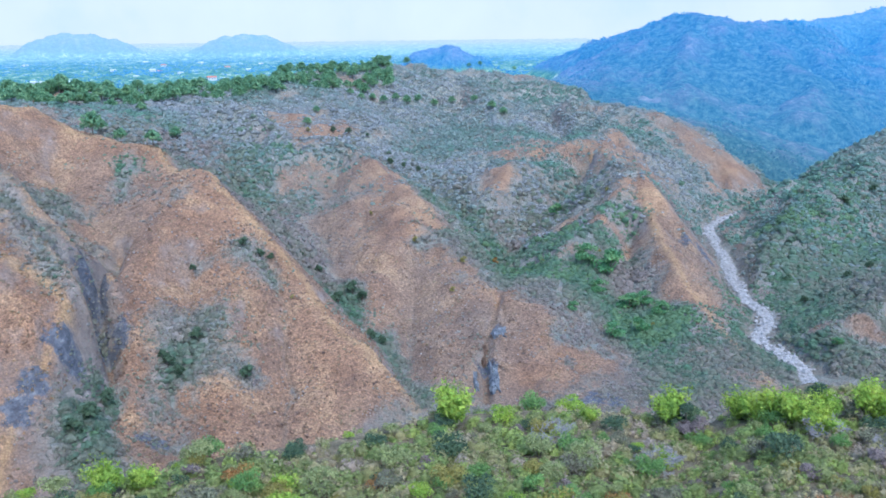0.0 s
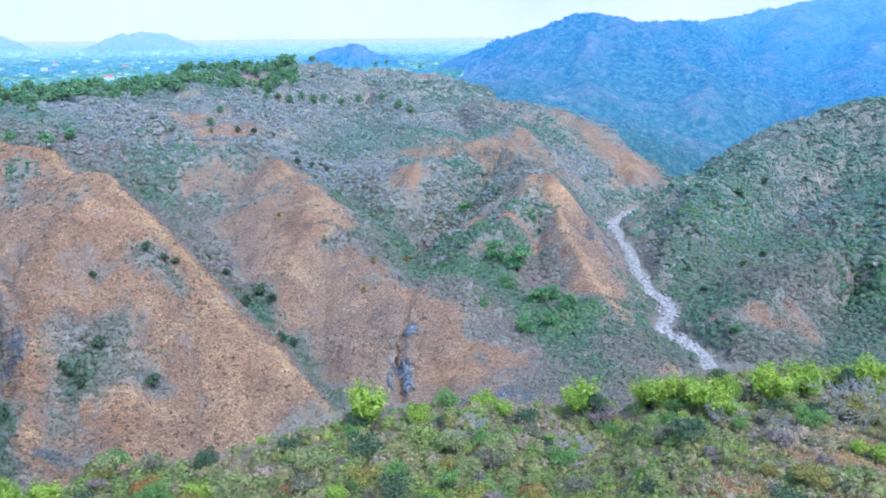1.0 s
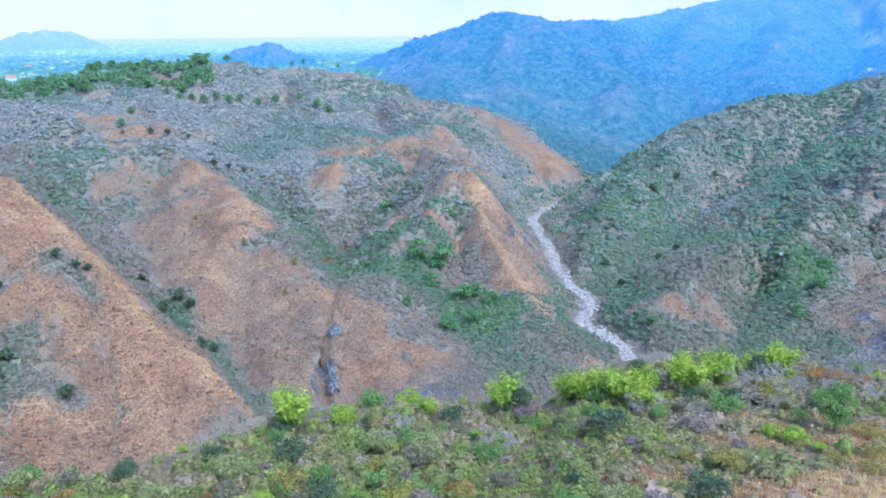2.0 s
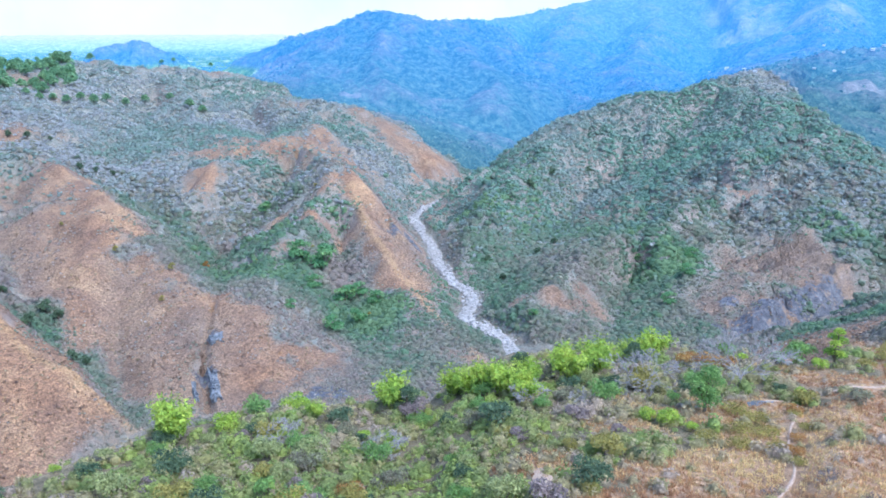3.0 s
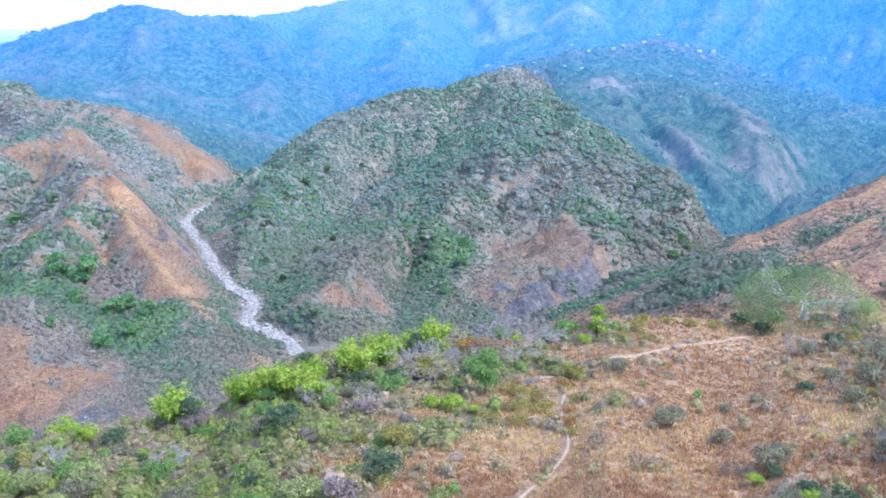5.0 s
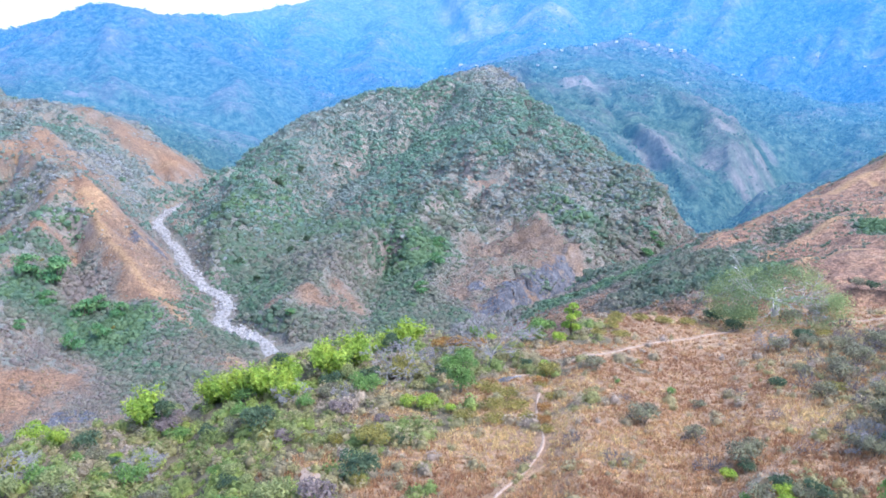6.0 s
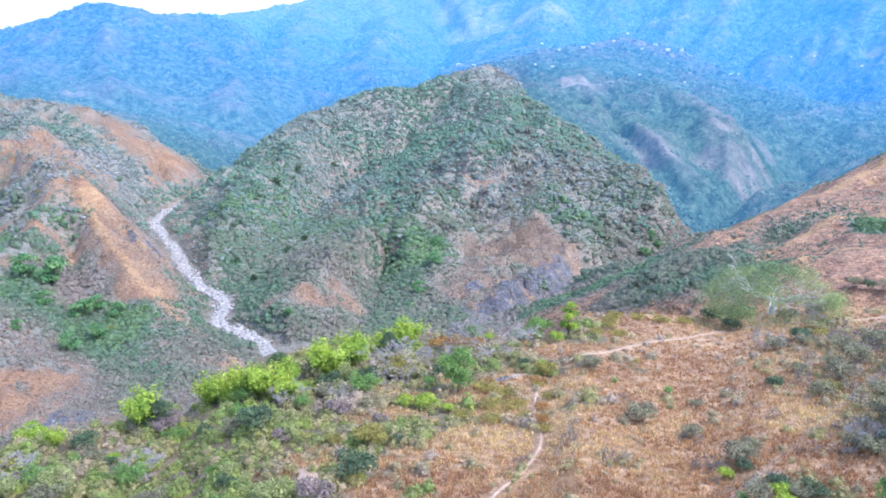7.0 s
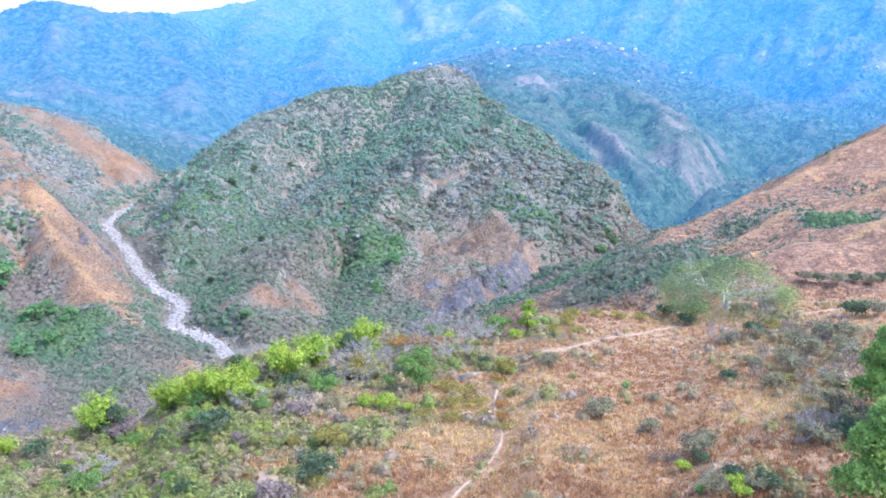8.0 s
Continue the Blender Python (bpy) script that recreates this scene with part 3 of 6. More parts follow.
    golden = ramp(nt, maths(nt, "MULTIPLY", attribute(nt, "crested"), maths(nt, "ADD", noise_of(nt, 0.09, 4, 0.6), 0.25)), [(0.22, (0, 0, 0)), (0.6, (0.85, 0.85, 0.85))])
    colour = mixed(nt, rocky, colour, rock)
    colour = mixed(nt, golden, colour, mixed(nt, 0.7, (0.46, 0.29, 0.14), fine, 'MULTIPLY'))
    slate = ramp(nt, noise_of(nt, 0.28, 9, 0.75), [(0.32, (0.045, 0.05, 0.065)), (0.5, (0.11, 0.12, 0.145)), (0.62, (0.22, 0.225, 0.24)), (0.74, (0.44, 0.42, 0.40))])
    outcrop = ramp(nt, maths(nt, "MULTIPLY", attribute(nt, "slate"), maths(nt, "SUBTRACT", maths(nt, "MULTIPLY", noise_of(nt, 0.17, 7, 0.75), 4.0), 1.2)), [(0.3, (0, 0, 0)), (0.5, (0.95, 0.95, 0.95))])
    colour = mixed(nt, outcrop, colour, slate)
    nt.links.new(colour, b.inputs["Base Color"])
    b.inputs["Roughness"].default_value = 0.95
    bumped(nt, b, maths(nt, "ADD", noise_of(nt, 0.45, 9, 0.72), maths(nt, "MULTIPLY", noise_of(nt, 0.11, 7, 0.7), 2.6)), 0.9, 1.6)
    return m


# painted haze: emission colour of the backdrop, from near to far
HAZE_GLOW = [(0.0, (0.016, 0.055, 0.12)), (0.06, (0.018, 0.095, 0.24)), (0.15, (0.012, 0.11, 0.34)), (0.30, (0.025, 0.155, 0.42)), (0.42, (0.06, 0.19, 0.44)), (0.56, (0.20, 0.33, 0.47)), (0.85, (0.33, 0.40, 0.45)), (0.97, (0.40, 0.42, 0.44))]


def distance_material():
    """The far backdrop: forest whose colour and glow carry painted blue haze, stronger with distance."""
    m, nt, b = material("forest_haze_glow")
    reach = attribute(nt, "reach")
    woods = ramp(nt, noise_of(nt, 0.09, 9, 0.85), [(0.40, (0.035, 0.08, 0.065)), (0.5, (0.08, 0.145, 0.11)), (0.6, (0.16, 0.225, 0.155))])
    slope = ramp(nt, noise_of(nt, 0.08, 9, 0.85), [(0.40, (0.10, 0.115, 0.11)), (0.5, (0.20, 0.19, 0.17)), (0.61, (0.36, 0.30, 0.265))])
    open_slope = ramp(nt, maths(nt, "ADD", maths(nt, "MULTIPLY", attribute(nt, "hollow"), -0.8), maths(nt, "MULTIPLY", noise_of(nt, 0.014, 7, 0.7), 1.6)), [(0.40, (0, 0, 0)), (0.80, (0.85, 0.85, 0.85))])
    wood = mixed(nt, open_slope, woods, slope)
    earth = ramp(nt, noise_of(nt, 0.05, 8, 0.8), [(0.38, (0.19, 0.18, 0.17)), (0.5, (0.32, 0.265, 0.23)), (0.62, (0.47, 0.39, 0.34))])
    wood = mixed(nt, ramp(nt, maths(nt, "MULTIPLY", attribute(nt, "scar"), maths(nt, "ADD", noise_of(nt, 0.03, 7, 0.75), 0.4)), [(0.3, (0, 0, 0)), (0.95, (0.8, 0.8, 0.8))]), wood, earth)
    field = ramp(nt, noise_of(nt, 0.035, 9, 0.85), [(0.42, (0.04, 0.12, 0.07)), (0.5, (0.12, 0.25, 0.12)), (0.56, (0.30, 0.40, 0.18)), (0.63, (0.66, 0.64, 0.56))])
    level = attribute(nt, "level")
    wood = mixed(nt, level, wood, field)
    # base colour fades to dark blue with distance, as part of the haze
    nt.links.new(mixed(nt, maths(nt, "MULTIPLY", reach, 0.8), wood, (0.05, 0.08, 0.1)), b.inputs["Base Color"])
    b.inputs["Roughness"].default_value = 1.0
    b.inputs["Specular IOR Level"].default_value = 0.0
    haze_mix = mixed(nt, maths(nt, "MULTIPLY", level, ramp(nt, reach, [(0.28, (0.85, 0.85, 0.85)), (0.58, (0, 0, 0))])), ramp(nt, reach, HAZE_GLOW), (0.055, 0.135, 0.175))
    nt.links.new(haze_mix, b.inputs["Emission Color"])
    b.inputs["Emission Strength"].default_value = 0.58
    bumped(nt, b, noise_of(nt, 0.05, 9, 0.75), 1.0, 12.0)
    return m


def leaf_material(name, stops, through_light=0.4, grainy=False, spotted=1.0):
    m, nt, b = material(name)
    per = nt.nodes.new("ShaderNodeNewGeometry").outputs["Random Per Island"]
    shade = ramp(nt, attribute(nt, "tint"), stops)
    speck = ramp(nt, per, [(0.0, (1 - 0.25 * spotted,) * 3), (1.0, (1 + 0.25 * spotted, 1 + 0.22 * spotted, 1 + 0.18 * spotted))])
    colour = mixed(nt, 1.0, shade, speck, "MULTIPLY")
    grain = noise_of(nt, 1.6, 8, 0.8)
    colour = mixed(nt, 1.0, colour, ramp(nt, grain, [(0.34, (1 - 0.37 * spotted,) * 3), (0.5, (1.0, 1.0, 1.0)), (0.66, (1 + 0.38 * spotted, 1 + 0.34 * spotted, 1 + 0.26 * spotted))]), "MULTIPLY")
    if grainy:
        bumped(nt, b, grain, 0.8, 0.6)
    nt.links.new(colour, b.inputs["Base Color"])
    b.inputs["Roughness"].default_value = 0.75
    b.inputs["Specular IOR Level"].default_value = 0.25
    thin = nt.nodes.new("ShaderNodeBsdfTranslucent")
    nt.links.new(colour, thin.inputs[0])
    mix = nt.nodes.new("ShaderNodeMixShader")
    mix.inputs[0].default_value = through_light
    nt.links.new(b.outputs[0], mix.inputs[1])
    nt.links.new(thin.outputs[0], mix.inputs[2])
    nt.links.new(mix.outputs[0], nt.nodes["Material Output"].inputs[0])
    return m


def gravel_material():
    m, nt, b = material("river_gravel")
    c = ramp(nt, noise_of(nt, 0.5, 9, 0.75), [(0.36, (0.13, 0.12, 0.11)), (0.48, (0.30, 0.28, 0.26)), (0.6, (0.46, 0.44, 0.41))])
    nt.links.new(c, b.inputs["Base Color"])
    b.inputs["Roughness"].default_value = 0.9
    bumped(nt, b, noise_of(nt, 1.2, 9, 0.75), 1.0, 0.8)
    return m


HILLSIDE, DISTANCE, GRAVEL = hillside_material(), distance_material(), gravel_material()
SCRUB = leaf_material("dry_scrub_leaves", [(0.0, (0.36, 0.31, 0.28)), (0.25, (0.335, 0.315, 0.265)), (0.45, (0.29, 0.305, 0.235)), (0.7, (0.21, 0.285, 0.205)), (0.9, (0.175, 0.295, 0.185)), (1.0, (0.215, 0.33, 0.175))], 0.5, True, 0.6)
# scrub of the farther hills: haze painted into a paler, cooler leaf colour
HAZED_LEAF = leaf_material("haze_tinted_scrub_leaves", [(0.0, (0.464, 0.441, 0.452)), (0.25, (0.394, 0.412, 0.406)), (0.45, (0.325, 0.383, 0.35)), (0.7, (0.255, 0.345, 0.295)), (0.9, (0.215, 0.35, 0.27)), (1.0, (0.24, 0.375, 0.265))], 0.5, True, 0.5)
KNOLL_LEAF = leaf_material("green_scrub_leaves", [(0.0, (0.52, 0.43, 0.35)), (0.2, (0.49, 0.42, 0.26)), (0.4, (0.43, 0.41, 0.19)), (0.6, (0.31, 0.365, 0.135)), (0.8, (0.32, 0.42, 0.14)), (0.92, (0.44, 0.52, 0.15)), (1.0, (0.60, 0.60, 0.16))], 0.4, True)


# ---- ground ----
def sheet(name, radii, headings, mat, inner=0):
    """A stretch of the land, ring by ring; radii run from 0 to 1, from inner to the seam, or from the seam to the horizon."""
    R, A = np.meshgrid(radii, np.radians(headings), indexing="ij")
    seam = np.interp(headings, SEAM[0], SEAM[1])[None, :]
    R = inner ** (1 - R) * seam ** R if inner else 0.998 * seam ** (1 - R) * 4950 ** R
    if inner:
        R[0] = 0
    x, y = R * np.sin(A), R * np.cos(A)
    h, wooded, crested, soil, runnel = land(x.ravel(), y.ravel(), True)
    n, k = len(radii), len(headings)
    ids = np.arange(n * k).reshape(n, k)
    quads = np.stack([ids[:-1, :-1], ids[1:, :-1], ids[1:, 1:], ids[:-1, 1:]], -1).reshape(-1, 4)
    me = bpy.data.meshes.new(name)
    me.vertices.add(n * k)
    me.vertices.foreach_set("co", np.stack([x.ravel(), y.ravel(), h], 1).ravel())
    me.loops.add(quads.size)
    me.loops.foreach_set("vertex_index", quads.ravel()[:: 1].astype(np.int32))
    me.polygons.add(len(quads))
    me.polygons.foreach_set("loop_start", np.arange(0, quads.size, 4, dtype=np.int32))
    me.update(calc_edges=True)
    me.polygons.foreach_set("use_smooth", np.ones(len(quads), bool))
    normal = np.zeros(n * k * 3, np.float32)
    me.vertices.foreach_get("normal", normal)
    normal = normal.reshape(-1, 3)
    if normal[:, 2].mean() < 0:
        me.flip_normals()
    # hollows, where woods grow thicker, against spurs
    lie = h.reshape(n, k)
    for _ in range(3 if inner else 2):
        for axis, reach in ((0, 6 if inner else 4), (1, 8)):
            lie = sum(np.roll(lie, j, axis) for j in range(-reach, reach + 1)) / (2 * reach + 1)
    hollow = 0.5 + np.clip((lie.ravel() - h) / (4.0 + 0.012 * R.ravel()), -1, 1) * 0.5
    # reach is the distance past 900 m that drives the backdrop's painted haze
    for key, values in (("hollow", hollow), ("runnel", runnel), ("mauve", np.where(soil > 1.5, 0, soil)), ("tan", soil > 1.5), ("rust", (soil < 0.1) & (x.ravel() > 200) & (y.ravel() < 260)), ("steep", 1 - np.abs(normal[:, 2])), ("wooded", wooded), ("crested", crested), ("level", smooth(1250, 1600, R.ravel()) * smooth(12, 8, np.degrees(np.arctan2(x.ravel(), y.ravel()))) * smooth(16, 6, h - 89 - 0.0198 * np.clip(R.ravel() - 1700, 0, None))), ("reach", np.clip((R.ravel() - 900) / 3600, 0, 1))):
        me.attributes.new(key, "FLOAT", "POINT").data.foreach_set("value", values.astype(np.float32))
    slate = np.zeros(n * k)
    for px, py, reach in OUTCROPS:
        slate = np.maximum(slate, np.exp(-((x.ravel() - px) ** 2 + (y.ravel() - py) ** 2) / reach ** 2))
    scar = np.zeros(n * k)
    for px, py, reach in SCARS:
        scar = np.maximum(scar, np.exp(-((x.ravel() - px) ** 2 + (y.ravel() - py) ** 2) / (reach * 1.7) ** 2))
    me.attributes.new("scar", "FLOAT", "POINT").data.foreach_set("value", scar.astype(np.float32))
    me.attributes.new("slate", "FLOAT", "POINT").data.foreach_set("value", slate.astype(np.float32))
    me.materials.append(mat)
    return new(name, me)


HEADINGS_FINE = np.concatenate([np.arange(-180, -34, 4.0), np.arange(-34, 74, 0.205), np.arange(74, 179, 4.0), [180.0]])
SEAM = ([-180, 6, 9, 11, 14, 17, 21, 25, 30, 40, 42, 43.6, 45.8, 47.3, 48.4, 50.2, 51.7, 56, 62, 74, 180], [1240, 1240, 1180, 1030, 985, 945, 895, 880, 990, 1030, 980, 850, 800, 765, 745, 710, 680, 650, 670, 700, 840])
ground = sheet("ground", np.concatenate([np.linspace(0, 0.54, 20), np.linspace(0.543, 1, 410)]), HEADINGS_FINE, HILLSIDE, 2.0)
tagged(ground, "dry brown hills and ravines with grass and bare rock", "ground", kind="structure")
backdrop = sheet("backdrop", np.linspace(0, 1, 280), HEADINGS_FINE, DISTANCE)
tagged(backdrop, "hazy blue wooded mountains beyond a wide plain", "mountains", kind="structure")


def cloud_material():
    m, nt, b = material("hazy_cloud")
    c = ramp(nt, noise_of(nt, 0.0012, 5, 0.55), [(0.35, (0.72, 0.80, 0.86)), (0.5, (0.84, 0.86, 0.89)), (0.7, (0.90, 0.91, 0.92))])
    nt.links.new(c, b.inputs["Emission Color"])
    b.inputs["Base Color"].default_value = (0, 0, 0, 1)
    b.inputs["Emission Strength"].default_value = 0.41
    return m


def cloud_bank():
    bm = bmesh.new()
    rows = [[bm.verts.new((4960 * math.sin(a), 4960 * math.cos(a), z)) for a in (radians(3 * k) for k in range(120))] for z in (-100, 150, 300, 600, 1100)]
    for lo, hi in zip(rows, rows[1:]):
        for k in range(120):
            bm.faces.new((lo[k], lo[(k + 1) % 120], hi[(k + 1) % 120], hi[k]))
    me = bpy.data.meshes.new("backdrop_sky")
    bm.to_mesh(me)
    bm.free()
    me.materials.append(cloud_material())
    return new("backdrop_sky", me)


tagged(cloud_bank(), "pale overcast sky low over the horizon", "sky", kind="structure")


def ribbon(name, line, half, mat, lift, seed):
    """A bed of gravel with banks that swell, narrow and fray."""
    pts = [Vector(p) for p in line]
    dense = []
    for a, b in zip(pts, pts[1:]):
        steps = max(2, int((b - a).length / 3))
        dense += [a.lerp(b, i / steps) for i in range(steps)]
    dense.append(pts[-1])
    for _ in range(5):
        dense = [dense[0]] + [(a + 2 * b + c) / 4 for a, b, c in zip(dense, dense[1:], dense[2:])] + [dense[-1]]
    bm = bmesh.new()
    rows = []
    for i, p in enumerate(dense):
        d = dense[min(i + 1, len(dense) - 1)] - dense[max(i - 1, 0)]
        side = Vector((d.y, -d.x, 0)).normalized()
        row = []
        for s in (-1, -0.6, -0.2, 0.2, 0.6, 1):
            bank = half * (1 + 0.9 * noise.noise(Vector((i * 0.11, 5.0 * (s > 0), seed))) + 0.5 * noise.noise(Vector((i * 0.43, 5.0 * (s > 0), seed))))
            up = lift - 0.5 * abs(s) ** 3 + 0.45 * noise.noise(Vector((p.x * 0.3, p.y * 0.3 + s * 2, seed)))
            row.append(bm.verts.new(p + side * max(bank, half * 0.35) * s + Vector((0, 0, up))))
        rows.append(row)
    for a, b in zip(rows, rows[1:]):
        for i in range(5):
            bm.faces.new((a[i], a[i + 1], b[i + 1], b[i]))
    me = bpy.data.meshes.new(name)
    bm.to_mesh(me)
    bm.free()
    me.materials.append(mat)
    return new(name, me)


tagged(ribbon("riverbed", RIVER, 3.9, GRAVEL, 0.9, 1), "pale grey gravel riverbed winding through the ravine", "river", kind="structure")
tagged(ribbon("side_riverbed", [(402, 358, 6), (374, 351, 6), (348, 342, 6)], 2.6, GRAVEL, 1.2, 2), "pale gravel bed of a side stream", "river", kind="structure")
tagged(ribbon("stream_rocks", [(-17, 337, 5), (-13, 342, 5), (-8, 338, 5)], 2.6, GRAVEL, 1.6, 3), "pale washed rocks where a gully meets the river", "rocks", kind="structure")


# ---- scrub, too many bushes to count ----
def leaf_mesh(name, at, out, sizes, tints, mat, rng, jitter=0.55, long=1.0):
    """One small three-cornered tuft at each place, facing more or less along out."""
    out = out / np.linalg.norm(out, axis=1, keepdims=True) + rng.normal(size=at.shape) * jitter
    out /= np.linalg.norm(out, axis=1, keepdims=True)
    t1 = np.cross(out, rng.normal(size=at.shape))
    t1 /= np.linalg.norm(t1, axis=1, keepdims=True)
    t2 = np.cross(out, t1)
    s = sizes[:, None]
    tri = np.stack([at + t1 * s * long, at - t1 * s * 0.5 + t2 * s * 0.8, at - t1 * s * 0.6 - t2 * s * 0.8], 1).reshape(-1, 3)
    count = len(at)
    me = bpy.data.meshes.new(name)
    me.vertices.add(count * 3)
    me.vertices.foreach_set("co", tri.ravel().astype(np.float32))
    me.loops.add(count * 3)
    me.loops.foreach_set("vertex_index", np.arange(count * 3, dtype=np.int32))
    me.polygons.add(count)
    me.polygons.foreach_set("loop_start", np.arange(0, count * 3, 3, dtype=np.int32))
    me.update(calc_edges=True)
    me.attributes.new("tint", "FLOAT", "POINT").data.foreach_set("value", np.repeat(tints, 3).astype(np.float32))
    me.materials.append(mat)
    return me


def dome(level):
    """An icosphere's upper part: corners and faces."""
    bm = bmesh.new()
    bmesh.ops.create_icosphere(bm, subdivisions=level, radius=1.0)
    bmesh.ops.delete(bm, geom=[f for f in bm.faces if f.calc_center_median().z < -0.45], context="FACES")
    bm.verts.index_update()
    corners = np.array([v.co[:] for v in bm.verts])
    faces = np.array([[v.index for v in f.verts] for f in bm.faces])
    bm.free()
    return corners, faces


def leaf_cloud(name, centres, sizes, tints, leaves, leaf, mat, squash=0.75, level=1, core=0.52, jag=0.5):
    """Bushes as one mesh: each a lumpy body with many small leaf tufts standing off it."""
    rng = np.random.default_rng(len(centres) + leaves)
    n = len(centres)
    v = rng.normal(size=(n, leaves, 3))
    v /= np.linalg.norm(v, axis=2, keepdims=True)
    v[..., 2] = np.abs(v[..., 2]) * 1.15 - 0.2
    lump = (0.66 if level else 0.55) + 0.45 * rng.random((n, leaves, 1))
    stretch = 0.75 + 0.5 * rng.random((n, 1, 3))
    off = v * lump * stretch * sizes[:, None, None] * 0.5
    off[..., 2] *= squash
    at = centres[:, None, :] + off
    at[..., 2] += sizes[:, None] * 0.12
    leafy = leaf * sizes[:, None] * (0.6 + 0.8 * rng.random((n, leaves)))
    me = leaf_mesh(name, at.reshape(-1, 3), (v + np.array((0, 0, 0.35))).reshape(-1, 3), leafy.ravel(), np.repeat(tints, leaves), mat, rng, 0.4)
    if not level:
        return new(name, me)
    corners, faces = dome(level)
    m, f = len(corners), len(faces)
    body = corners[None] * (core + jag * rng.random((n, m, 1))) * stretch * sizes[:, None, None] * 0.5
    body[..., 2] *= squash
    turn = rng.random(n) * 6.2832
    c, s = np.cos(turn)[:, None], np.sin(turn)[:, None]
    body = np.stack([body[..., 0] * c - body[..., 1] * s, body[..., 0] * s + body[..., 1] * c, body[..., 2]], -1)
    body += centres[:, None, :]
    body[..., 2] += sizes[:, None] * 0.10
    old_v, old_l, old_p = len(me.vertices), len(me.loops), len(me.polygons)
    co = np.empty(old_v * 3, np.float32)
    me.vertices.foreach_get("co", co)
    idx = (faces[None] + (np.arange(n) * m)[:, None, None]).ravel() + old_v
    out = bpy.data.meshes.new(name)
    out.vertices.add(old_v + n * m)
    out.vertices.foreach_set("co", np.concatenate([co, body.ravel().astype(np.float32)]))
    out.loops.add(old_l + n * f * 3)
    out.loops.foreach_set("vertex_index", np.concatenate([np.arange(old_l), idx]).astype(np.int32))
    out.polygons.add(old_p + n * f)
    out.polygons.foreach_set("loop_start", np.arange(0, old_l + n * f * 3, 3, dtype=np.int32))
    out.update(calc_edges=True)
    out.polygons.foreach_set("use_smooth", np.concatenate([np.zeros(old_p, bool), np.ones(n * f, bool)]))
    out.attributes.new("tint", "FLOAT", "POINT").data.foreach_set("value", np.concatenate([np.repeat(tints, leaves * 3), np.repeat(tints, m)]).astype(np.float32))
    out.materials.append(mat)
    bpy.data.meshes.remove(me)
    return new(name, out)


def scatter(count, near, far, heads, seed, least=0.0, spread=0.5, power=1.7):
    rng = np.random.default_rng(seed)
    r = near * (far / near) ** (rng.random(count) ** spread if spread != 1 else rng.random(count))
    a = np.radians(rng.uniform(*heads, count))
    x, y = r * np.sin(a), r * np.cos(a)
    h, wooded, crested = land(x, y)
    north = (land(x + 4 * np.sin(a), y + 4 * np.cos(a))[0] - h) / 4
    dry = (to_line(x, y, RIVER)[0] > 6.5) & ((to_line(x, y, BRANCH)[0] > 4.5) | (x > 410))
    keep = dry & (rng.random(count) < wooded ** power * np.where(north < -0.3, 0.22, 1.0)) & (wooded > least)
    return x[keep], y[keep], h[keep], wooded[keep], r[keep], rng


x, y, h, wooded, r, rng = scatter(13500, 62, 230, (-36, 76), 1, spread=0.8, power=1.2)
size = 1.0 + 2.2 * rng.random(len(x)) ** 2.0
tint = np.clip(0.53 + 0.6 * fbm(x, y, 14, 3, 15) + 0.22 * rng.normal(size=len(x)), 0, 0.9)
tint = np.where((wooded < 0.7) | (np.degrees(np.arctan2(x, y)) > 52), tint * 0.4, tint)
size = np.where(wooded < 0.7, size * 0.8, size)
tagged(leaf_cloud("knoll_scrub", np.stack([x, y, h], 1), size, tint, 60, 0.09, KNOLL_LEAF, 1.0, 1, 0.4), "dense green, olive and greyish scrub covering the near slope", "shrubs", kind="stuff")

x, y, h, wooded, r, rng = scatter(250000, 235, 800, (-32, 74), 2, 0.10, spread=1, power=1.4)
pick = (rng.random(len(x)) > smooth(520, 800, r)) & (r < np.interp(np.degrees(np.arctan2(x, y)), SEAM[0], SEAM[1]))
x, y, h, wooded, r = (v[pick] for v in (x, y, h, wooded, r))
size = (1.4 + 3.4 * rng.random(len(x)) ** 2.4 * (0.25 + 0.75 * wooded)) * (0.85 + 0.5 * smooth(0.4, 0.8, wooded)) * (0.9 + 0.35 * smooth(380, 600, r))
tint = np.clip(0.34 - 0.16 * ((x < 0) & (y < 470)) + 0.35 * ((x > 200) & (y < 260)) + 0.45 * (wooded - 0.5) + 0.9 * fbm(x, y, 60, 4, 16) + 0.11 * rng.normal(size=len(x)), 0, 1)
near = r < 340
tagged(leaf_cloud("valley_scrub", np.stack([x, y, h], 1)[near], size[near] * 0.85, tint[near], 16, 0.15, SCRUB, 0.75), "grey-green dry scrub in the valley below the knoll", "shrubs", kind="stuff")
tagged(leaf_cloud("ravine_scrub", np.stack([x, y, h], 1)[~near], size[~near], tint[~near], 5, 0.22, SCRUB, 0.7, 1, 0.66, 0.3), "grey-green dry scrub on the ravine slopes", "shrubs", kind="stuff")

x, y, h, wooded, r, rng = scatter(200000, 520, 1240, (-32, 74), 3, spread=1, power=1.2)
# from 520 to 800 m bushes change over to the haze-tinted leaves
pick = (rng.random(len(x)) < smooth(520, 800, r)) & (r < np.interp(np.degrees(np.arctan2(x, y)), SEAM[0], SEAM[1]))
x, y, h, wooded, r = (v[pick] for v in (x, y, h, wooded, r))
size = (2.3 + 3.6 * rng.random(len(x)) ** 2.2) * (0.75 + 0.45 * smooth(0.4, 0.8, wooded))
